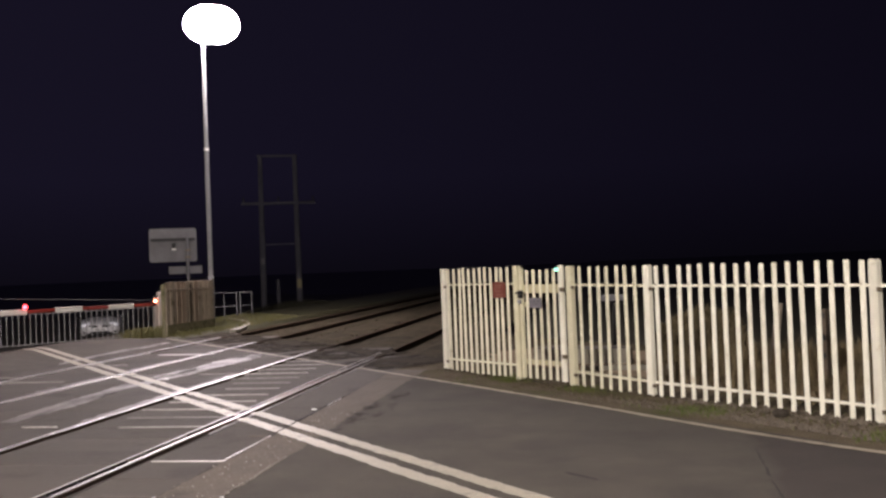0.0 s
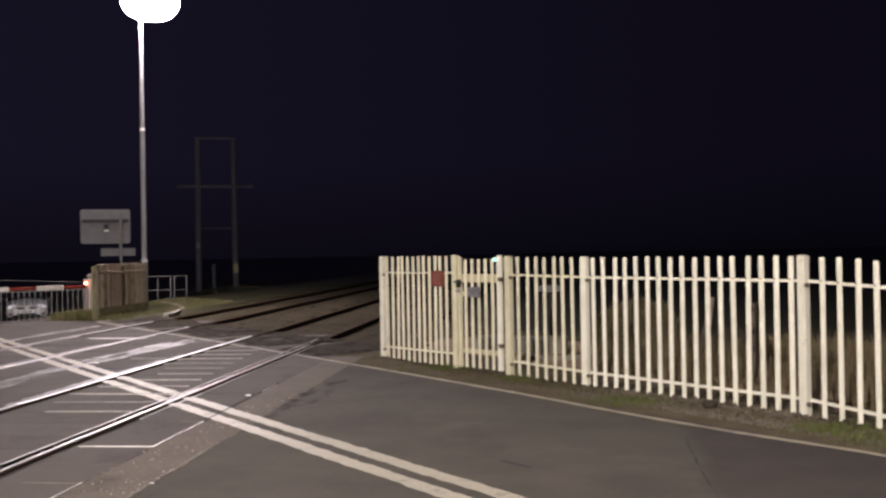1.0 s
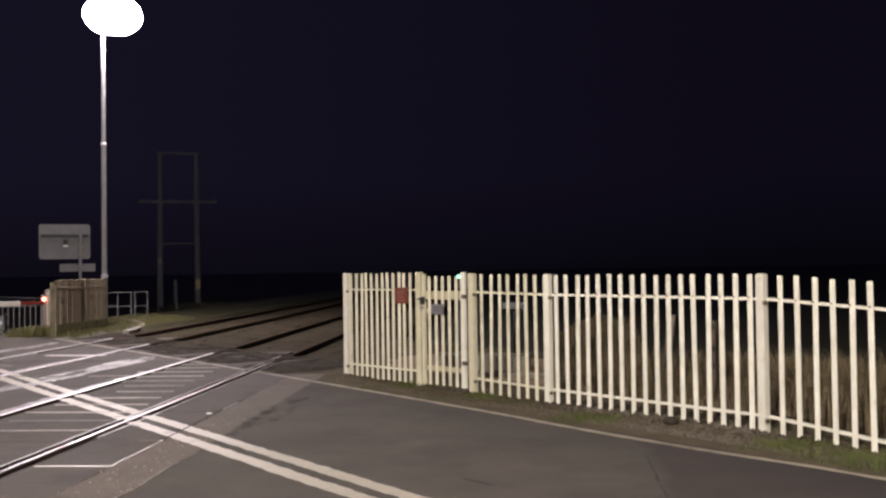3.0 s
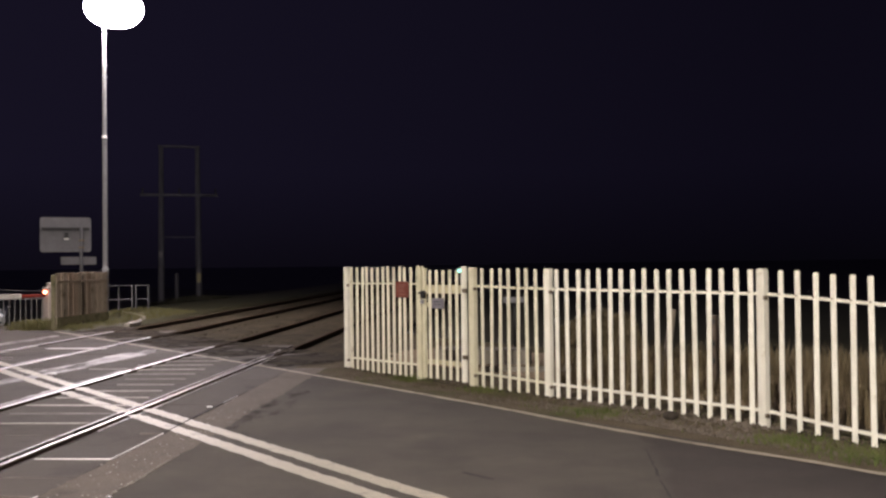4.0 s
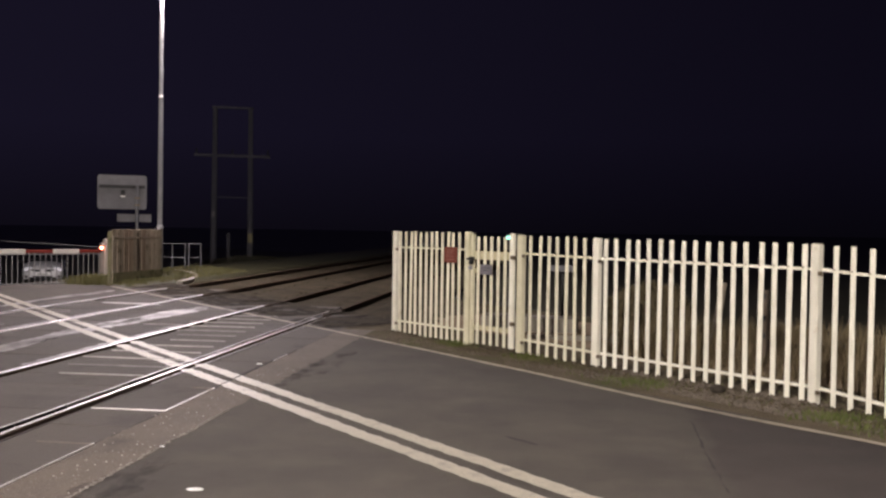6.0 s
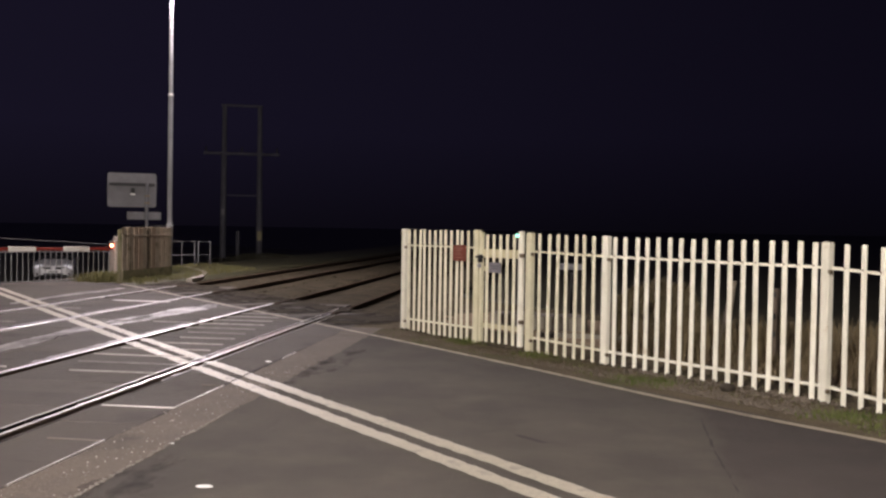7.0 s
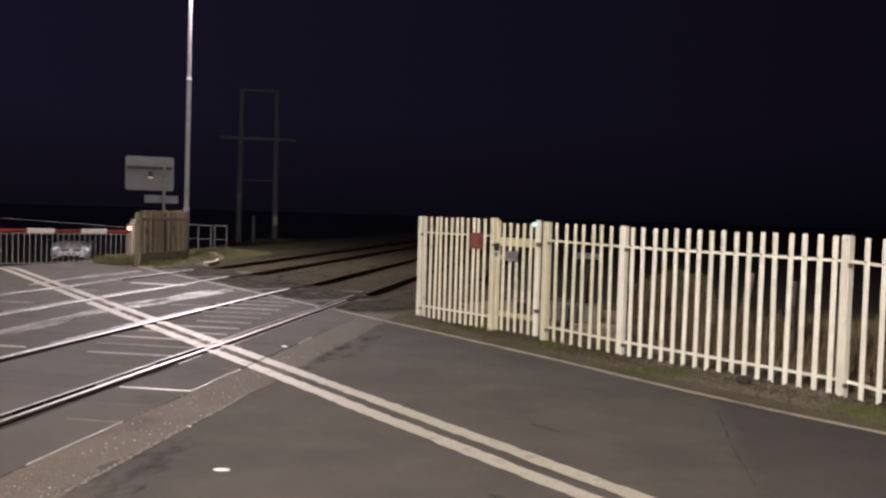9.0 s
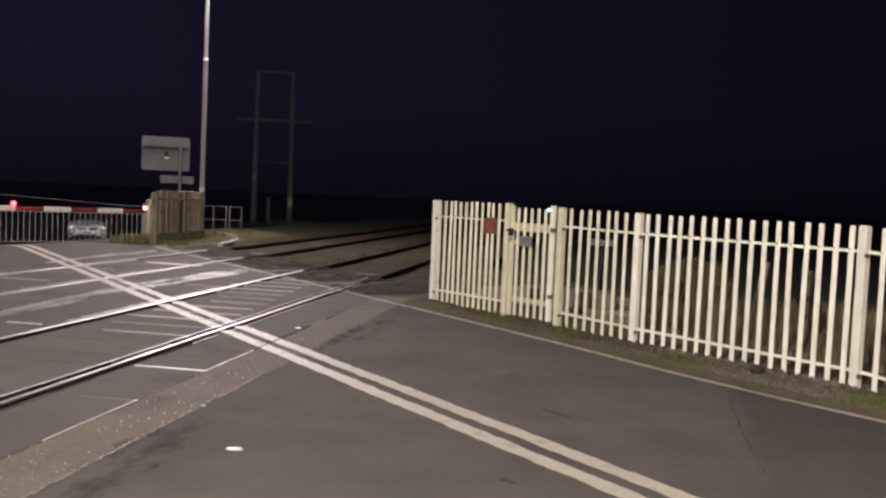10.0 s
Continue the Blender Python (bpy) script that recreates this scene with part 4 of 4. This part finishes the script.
fronds = tufts("dead_fronds", DEAD_LEAF, 4200, bracken_place, 0.16, 0.022, "", "")
fronds.parent = heap

# ---- lamp columns ----
def lamp_column(x, y, rz, label):
    """A stepped steel column with two floodlight heads on a short cross arm."""
    col = thing("lamp_column", x, y, 0, rz, label, "street lamp", "crossing lamp columns")
    bm = bmesh.new()
    tube(bm, (0, 0, -0.1), (0, 0, 1.4), 0.085, 0.085, 20)
    part("base_door_section", bm, GALV, col)
    bm = bmesh.new()
    tube(bm, (0, 0, 1.4), (0, 0, 5.1), 0.068, 0.064, 20)
    part("lower_shaft", bm, GALV, col)
    bm = bmesh.new()
    tube(bm, (0, 0, 1.37), (0, 0, 1.47), 0.10, 0.072, 20)
    part("shoulder_collar", bm, GALV, col)
    bm = bmesh.new()
    tube(bm, (0, 0, 5.06), (0, 0, 5.14), 0.075, 0.064, 20)
    part("joint_collar", bm, BOOM_WHITE, col)
    bm = bmesh.new()
    tube(bm, (0, 0, 5.1), (0, 0, 8.35), 0.056, 0.048, 20)
    part("upper_shaft", bm, GALV, col)
    bm = bmesh.new()
    tube(bm, (-0.30, -0.02, 8.40), (0.80, -0.02, 8.40), 0.035, n=12)
    part("cross_arm", bm, GALV, col)
    for sx in (0.14, 0.38):
        bm = bmesh.new()
        ball(bm, (sx, -0.20, 8.68), 0.69, 0.42, 0.57, 32, 18)
        bmesh.ops.bisect_plane(bm, geom=bm.verts[:] + bm.edges[:] + bm.faces[:], plane_co=(0, -0.04, 8.68), plane_no=(0, 1, 0.25), clear_inner=True)
        head = part("floodlight_housing", bm, GALV, col)
        # The bowl is enlarged to the oval of the lamp's glare.
        bm = bmesh.new()
        ball(bm, (sx, -0.20, 8.68), 0.66, 0.38, 0.54, 36, 20)
        part("lamp_bowl", bm, LAMP_GLASS, head, "glowing lamp bowl swollen to the size of its glare")
        bm = bmesh.new()
        tube(bm, (sx, -0.02, 8.38), (sx, 0.05, 8.60), 0.03, n=10)
        part("head_bracket", bm, GALV, head)
    return col


lamp_column(*LAMP_FAR, 24, "tall galvanised lamp column with two glaring floodlights beyond the crossing")
lamp_column(*LAMP_NEAR, 160, "tall galvanised lamp column with two lit floodlights on the near side")

# ---- close-boarded screen round the barrier machine ----
screen = thing("board_screen", -10.42, 20.50, 0, 90, "weathered close-boarded wooden screen beside the barrier", "fence")
srng = random.Random(3)
length, k = 2.76, 23
red = None
bmw = boxed(0, 0, 0, 0.103, 0.022, 1.30, 0.004)
first = part("board", bmw, BOARD, screen)
for i in range(k):
    o = first if i == 0 else new("board", first.data)
    o.parent = screen
    o.location = (0.06 + (length - 0.12) * i / (k - 1), -0.02 + srng.uniform(-0.005, 0.005), 0.68 + srng.uniform(-0.018, 0.018))
    o.rotation_euler = (0, radians(srng.uniform(-0.6, 0.6)), 0)
    if i in (5, 6, 7, 8, 13, 14):
        if red is None:
            red = first.data.copy()
            red.materials[0] = RED_BOARD
        o.data = red
for z in (1.13, 0.22):
    part("cross_rail", boxed(length / 2, -0.045, z, length, 0.03, 0.05 if z > 1 else 0.15, 0.004), BOARD if z > 1 else MOSSY_BOARD, screen)
part("cover_strip", boxed(length * 0.47, -0.045, 0.66, 0.09, 0.022, 1.22, 0.004), BROWN_WOOD, screen, "dark upright strip")
part("gravel_board", boxed(length / 2, -0.038, 0.08, length, 0.024, 0.13, 0.004), MOSSY_BOARD, screen, "mossy bottom board")
for x in (0.03, length * 0.5, length - 0.03):
    part("screen_post", boxed(x, 0.045, 0.64, 0.08, 0.09, 1.30, 0.008), MOSSY_BOARD, screen)
back = thing("board_screen", -10.45, 20.50, 0, 142, "weathered close-boarded wooden screen returning along the road", "fence")
for i in range(7):
    o = new("board", first.data)
    o.parent = back
    o.location = (0.06 + 0.115 * i, 0.03 + srng.uniform(-0.004, 0.004), 0.68 + srng.uniform(-0.018, 0.018))
part("cross_rail", boxed(0.42, 0.055, 1.13, 0.84, 0.03, 0.05, 0.004), BOARD, back)
back.matrix_basis = pose(-10.45, 23.2, 0, 0, 0, 170)

# ---- road barrier with hanging skirt ----
PIV = Vector((-11.17, 21.58, 0))
away = Vector((-13.44 + 11.17, 18.94 - 21.58, 0)).normalized()
yaw = math.degrees(math.atan2(away.y, away.x))
barrier = thing("road_barrier", PIV.x, PIV.y, -0.06, yaw, "lowered red and white crossing barrier with a hanging skirt", "barrier")
bm = bmesh.new()
box(bm, -0.10, 0, 0.52, 0.30, 0.36, 1.04, 0.03)
box(bm, -0.13, 0, 1.09, 0.22, 0.30, 0.14, 0.05)
part("machine_housing", bm, PEDESTAL, barrier, "pale painted barrier machine housing")
band, x, i = 0.63, -0.02, 0
REACH = 6.9
while x < REACH - 0.01:
    w = min(band, REACH - x)
    white = i % 2 == 1
    part("boom_band", boxed(x + w / 2, 0, 0.845, w, 0.06, 0.115 if white else 0.075, 0.012), BOOM_WHITE if white else BOOM_RED, barrier)
    x += w
    i += 1
bar = None
k = int(REACH / 0.128)
for i in range(k):
    if bar is None:
        bm = bmesh.new()
        tube(bm, (0, 0, 0.06), (0, 0, 0.80), 0.011, n=6)
        bar = part("skirt_bar", bm, GALV, barrier)
        o = bar
    else:
        o = new("skirt_bar", bar.data)
        o.parent = barrier
    o.location = (0.12 + i * 0.128, 0.0, 0.004 * math.sin(i * 2.1))
part("skirt_rail", boxed(REACH / 2, 0, 0.075, REACH - 0.2, 0.025, 0.02, 0.004), GALV, barrier)
part("skirt_rail", boxed(REACH / 2, 0, 0.775, REACH - 0.2, 0.025, 0.02, 0.004), GALV, barrier)
bm = bmesh.new()
tube(bm, (-0.05, 0.0, 0.94), (4.4, 0, 1.21), 0.007, n=6)
part("stay_wire", bm, DULL, barrier)


# Lamps face across the boom towards the railway.
for x, y, z in ((0.11, 0.10, 0.93), (3.18, 0.0, 0.955), (6.4, 0.0, 0.955)):
    bm = bmesh.new()
    r = 0.038 if x < 1 else 0.05
    ball(bm, (x, y + 0.05, z), r, r, r, 14, 8)
    lens = part("red_lens", bm, PIVOT_LIGHT if x < 1 else RED_LIGHT, barrier, "glowing red lens")
    bm = bmesh.new()
    tube(bm, (x, y - 0.05, z), (x, y + 0.04, z), 0.07, 0.07, 14)
    part("lamp_case", bm, BLACK, barrier)

# ---- sign seen from behind ----
sign = thing("road_sign", -12.20, 24.63, -0.03, 26.5, "grey back of a rounded road sign on a steel post", "sign")
bm = bmesh.new()
ring = []
for cx, cz, a0 in ((0.592, 0.415, 0), (-0.592, 0.415, 90), (-0.592, -0.415, 180), (0.592, -0.415, 270)):
    ring += [(cx + 0.07 * math.cos(radians(a0 + 22.5 * q)), cz + 0.07 * math.sin(radians(a0 + 22.5 * q))) for q in range(5)]
face = bm.faces.new([bm.verts.new((x, 0.006, 2.41 + z)) for x, z in ring])
ext = bmesh.ops.extrude_face_region(bm, geom=[face])
bmesh.ops.translate(bm, vec=(0, -0.012, 0), verts=[v for v in ext["geom"] if isinstance(v, bmesh.types.BMVert)])
bmesh.ops.recalc_face_normals(bm, faces=bm.faces)
part("sign_panel", bm, SIGN_BACK, sign)
for z in (2.57,):
    part("channel", boxed(0, -0.02, z, 1.24, 0.03, 0.09, 0.006), BLACK, sign, "dark mounting channel")
part("junction_box", boxed(0.02, -0.05, 2.38, 0.11, 0.08, 0.18, 0.01), BLACK, sign)
part("box_label", boxed(0.02, -0.095, 2.29, 0.12, 0.008, 0.04), BOOM_WHITE, sign)
bm = bmesh.new()
tube(bm, (0.40, -0.06, -0.1), (0.40, -0.06, 2.62), 0.045, n=14)
part("sign_post", bm, DULL, sign)
for z in (2.05, 2.25):
    part("clamp", boxed(0.41, -0.075, z, 0.14, 0.06, 0.05, 0.008), BOLT, sign)
part("lower_plate", boxed(0.33, -0.005, 1.68, 0.93, 0.012, 0.22, 0.003), SIGN_BACK, sign)

# ---- kerb round the grass ----
kerb = thing("kerb", 0, 0, 0, 0, "pale concrete kerb curving round the grass", "kerb", kind="structure")
turns = [(-9.43, 22.2), (-9.52, 22.9), (-9.68, 23.6), (-9.92, 24.4), (-10.22, 25.2), (-10.60, 26.0), (-11.05, 26.8), (-11.6, 27.6), (-12.2, 28.4)]
stone = None
for (x0, y0), (x1, y1) in zip(turns, turns[1:]):
    long = math.hypot(x1 - x0, y1 - y0)
    if stone is None:
        stone = part("kerb_stone", boxed(0, 0, 0, 0.62, 0.15, 0.20, 0.012), KERB, kerb)
        o = stone
    else:
        o = new("kerb_stone", stone.data)
        o.parent = kerb
    o.matrix_basis = pose((x0 + x1) / 2, (y0 + y1) / 2, -0.055, 0, 0, math.degrees(math.atan2(y1 - y0, x1 - x0))) @ Matrix.Diagonal((long / 0.63, 1, 1, 1))

# ---- pedestrian railing ----
rail_ob = thing("guard_railing", -12.83, 29.31, fall(-12.5) - 0.09, 22.5, "galvanised guard railing at the path", "railing")
for x0, x1 in ((-1.6, 0.52), (0.62, 1.03)):
    for z in (0.96, 0.50):
        bm = bmesh.new()
        tube(bm, (x0, 0, z), (x1, 0, z), 0.020, n=10)
        part("hand_rail", bm, DULL, rail_ob)
for x in (-1.6, -0.7, 0.1, 0.52, 0.64, 1.03):
    bm = bmesh.new()
    tube(bm, (x, 0, -0.1), (x, 0, 0.98), 0.026, n=10)
    part("rail_post", bm, DULL, rail_ob)

# ---- twin-pole power line support ----
hp = thing("twin_pole", -17.98, 46.7, -1.2, 19.5, "weathered twin wooden power poles with cross arms", "power pole")
for x in (0.0, 1.92):
    bm = bmesh.new()
    tube(bm, (x, 0, 0), (x - 0.04 * (1 if x else -1), 0, 9.05), 0.17, 0.12, 14)
    part("pole", bm, POLE_WOOD, hp)
part("top_arm", boxed(0.95, 0, 9.0, 2.15, 0.10, 0.12, 0.01), POLE_WOOD, hp)
part("cross_arm", boxed(0.95, -0.16, 6.42, 3.95, 0.10, 0.14, 0.01), POLE_WOOD, hp)
part("lower_brace", boxed(0.95, -0.14, 4.2, 1.9, 0.05, 0.055, 0.01), POLE_WOOD, hp)
for x in (-0.9, 0.95, 2.8):
    bm = bmesh.new()
    tube(bm, (x, -0.16, 6.5), (x, -0.16, 6.78), 0.05, 0.035, 10)
    part("insulator", bm, BLACK, hp)
part("warning_plate", boxed(1.92, -0.18, 2.05, 0.22, 0.01, 0.5, 0.002), YELLOW_PLATE, hp, "yellow warning plate")
part("number_plate", boxed(0.0, -0.18, 3.3, 0.18, 0.01, 0.3, 0.002), SIGN_BACK, hp)
bm = post_bm(0.16, 0.12, 2.3)
short = tagged(part("short_post", bm, POLE_WOOD), "short dark wooden post near the twin poles", "post")
short.location = (-17.1, 46.6, -1.2)

# ---- bushy mound under the poles ----
def mound_place():
    a, r = rng.uniform(0, 6.28), rng.random() ** 0.6
    x, y = -13.6 + 3.4 * r * math.cos(a), 40.5 + 2.2 * r * math.sin(a)
    return x, y, -0.75 + 0.55 * (1 - r * r), 1.0


tufts("scrub", FIELD, 7000, mound_place, 0.32, 0.05, "dark scrubby bushes below the twin poles", "bush")

# ---- parked car ----
car = thing("car", -21.83, 37.03, -1.03, -62, "silver saloon car waiting behind the barrier", "car")
car.scale = (0.93, 0.91, 0.93)
def loft(bm, sections):
    rings = [[bm.verts.new(p) for p in s] for s in sections]
    for a, b in zip(rings, rings[1:]):
        for i in range(len(a) - 1):
            bm.faces.new((a[i], a[i + 1], b[i + 1], b[i]))
    for r in (rings[0], rings[-1]):
        bm.faces.new(r)
    bmesh.ops.recalc_face_normals(bm, faces=bm.faces)
    for f in bm.faces:
        f.smooth = True
    return bm


def body_ring(x, half, low, belt, crown):
    return [(x, -half * 0.9, low), (x, -half, low + 0.15), (x, -half, belt - 0.12), (x, -half * 0.92, belt), (x, -half * 0.5, crown), (x, 0, crown + 0.015),
            (x, half * 0.5, crown), (x, half * 0.92, belt), (x, half, belt - 0.12), (x, half, low + 0.15), (x, half * 0.9, low)]


bm = bmesh.new()
loft(bm, [body_ring(2.22, 0.60, 0.28, 0.56, 0.58), body_ring(2.15, 0.76, 0.20, 0.64, 0.68), body_ring(1.9, 0.86, 0.18, 0.72, 0.78),
          body_ring(0.95, 0.885, 0.18, 0.84, 0.92), body_ring(-0.8, 0.885, 0.18, 0.90, 0.95), body_ring(-1.9, 0.86, 0.2, 0.92, 0.98), body_ring(-2.25, 0.74, 0.28, 0.84, 0.88)])
body = part("body", bm, CAR_PAINT, car)
bm = bmesh.new()
loft(bm, [[(1.0, -0.80, 0.86), (1.0, -0.76, 0.87), (1.0, 0.76, 0.87), (1.0, 0.80, 0.86)], [(0.2, -0.80, 0.88), (0.2, -0.58, 1.38), (0.2, 0.58, 1.38), (0.2, 0.80, 0.88)],
          [(-0.9, -0.80, 0.9), (-0.9, -0.58, 1.42), (-0.9, 0.58, 1.42), (-0.9, 0.80, 0.9)], [(-1.7, -0.78, 0.92), (-1.7, -0.7, 0.95), (-1.7, 0.7, 0.95), (-1.7, 0.78, 0.92)]])
part("cabin_glass", bm, CAR_DARK, car, "dark windscreen and side windows")
part("roof_panel", boxed(-0.35, 0, 1.42, 1.05, 1.12, 0.03, 0.012), CAR_PAINT, car)
for sy in (-1, 1):
    # Each half of the grille narrows towards the middle, where a bright V parts them.
    bm = boxed(2.215, sy * 0.27, 0.565, 0.05, 0.40, 0.125, 0.02)
    for v in bm.verts:
        v.co.z += (0.10 * (0.47 - abs(v.co.y)) if v.co.z < 0.56 else 0.0)
        v.co.x -= 0.10 * max(0.0, abs(v.co.y) - 0.2)
    part("grille", bm, CAR_DARK, car, "dark grille opening")
    bm = bmesh.new()
    tube(bm, (2.235, sy * 0.02, 0.47), (2.225, sy * 0.10, 0.64), 0.016, n=8)
    part("grille_trim", bm, STEEL, car, "bright V-shaped trim")
    bm = bmesh.new()
    ball(bm, (2.02, sy * 0.63, 0.635), 0.17, 0.21, 0.085, 18, 10)
    bmesh.ops.rotate(bm, cent=(2.02, sy * 0.63, 0.635), matrix=Matrix.Rotation(radians(-14 * sy), 3, "X"), verts=bm.verts)
    head = part("headlight", bm, CAR_LENS, car, "clear swept-back headlight")
    bm = bmesh.new()
    ball(bm, (2.165, sy * 0.56, 0.625), 0.035, 0.06, 0.045, 12, 8)
    part("reflector", bm, STEEL, head, "bright reflector")
    part("fog_light", boxed(2.16, sy * 0.60, 0.32, 0.07, 0.24, 0.10, 0.03), CAR_DARK, car, "dark fog lamp recess")
    part("bumper_crease", boxed(2.20, sy * 0.40, 0.475, 0.05, 0.62, 0.03, 0.012), CAR_PAINT, car)
    part("door_mirror", boxed(0.85, sy * 0.98, 0.95, 0.12, 0.2, 0.13, 0.04), CAR_DARK, car)
part("bonnet_lip", boxed(2.185, 0, 0.655, 0.05, 1.02, 0.04, 0.015), CAR_PAINT, car, "bright bonnet edge")
part("lower_grille", boxed(2.2, 0, 0.30, 0.06, 0.84, 0.11, 0.02), CAR_DARK, car)
plate_ob = part("number_plate", boxed(2.245, 0, 0.42, 0.012, 0.50, 0.11, 0.003), PLATE_WHITE, car, "white number plate")
for k in range(6):
    part("plate_bar", boxed(2.253, -0.19 + 0.075 * k, 0.42, 0.004, 0.045, 0.07), BLACK, plate_ob)
for x in (1.38, -1.35):
    for sy in (-0.82, 0.82):
        bm = bmesh.new()
        tube(bm, (x, sy - 0.1, 0.31), (x, sy + 0.1, 0.31), 0.31, n=24)
        wheel = part("wheel", bm, TYRE, car)
        bm = bmesh.new()
        tube(bm, (x, sy - 0.105, 0.31), (x, sy + 0.105, 0.31), 0.20, n=20)
        part("rim", bm, GALV, wheel)

# ---- indicator lamp and small litter ----
led = thing("indicator_lamp", 0, 0, 0, 0, "small lit green indicator lamp fixed to the gate", "lamp")
led.matrix_basis = gate.matrix_basis @ pose(0.757, -0.045, 1.366)
part("lamp_case", boxed(0, 0.012, 0, 0.07, 0.03, 0.05, 0.008), CREAM, led)
bm = bmesh.new()
ball(bm, (0, -0.004, 0), 0.032, 0.012, 0.020, 14, 8)
part("green_lens", bm, GREEN_LIGHT, led, "glowing green lens")

bm = bmesh.new()
bmesh.ops.create_icosphere(bm, subdivisions=2, radius=0.05)
for v in bm.verts:
    v.co = Vector((v.co.x * (1 + 0.25 * noise.noise(v.co * 20)), v.co.y * 0.55, max(-0.003, v.co.z * 0.16)))
scrap = part("paper_scrap", bm, LITTER)
scrap.matrix_basis = pose(-1.925, 4.745, 0.004, 0, 0, 12)
tagged(scrap, "crumpled white paper scrap lying on the asphalt", "litter")
for x, y, r in ((-3.04, 9.22, 0.03), (-2.51, 5.63, 0.016), (-6.17, 12.1, 0.04)):
    bm = bmesh.new()
    bmesh.ops.create_icosphere(bm, subdivisions=1, radius=r)
    for v in bm.verts:
        v.co = Vector((v.co.x * 1.3, v.co.y * 0.8, max(-0.002, v.co.z * 0.45))) * (1 + 0.3 * noise.noise(v.co * 30))
    chip = part("pale_chip", bm, LITTER)
    chip.location = (x, y, 0.006)
    tagged(chip, "small pale chip of stone on the crossing", "litter")
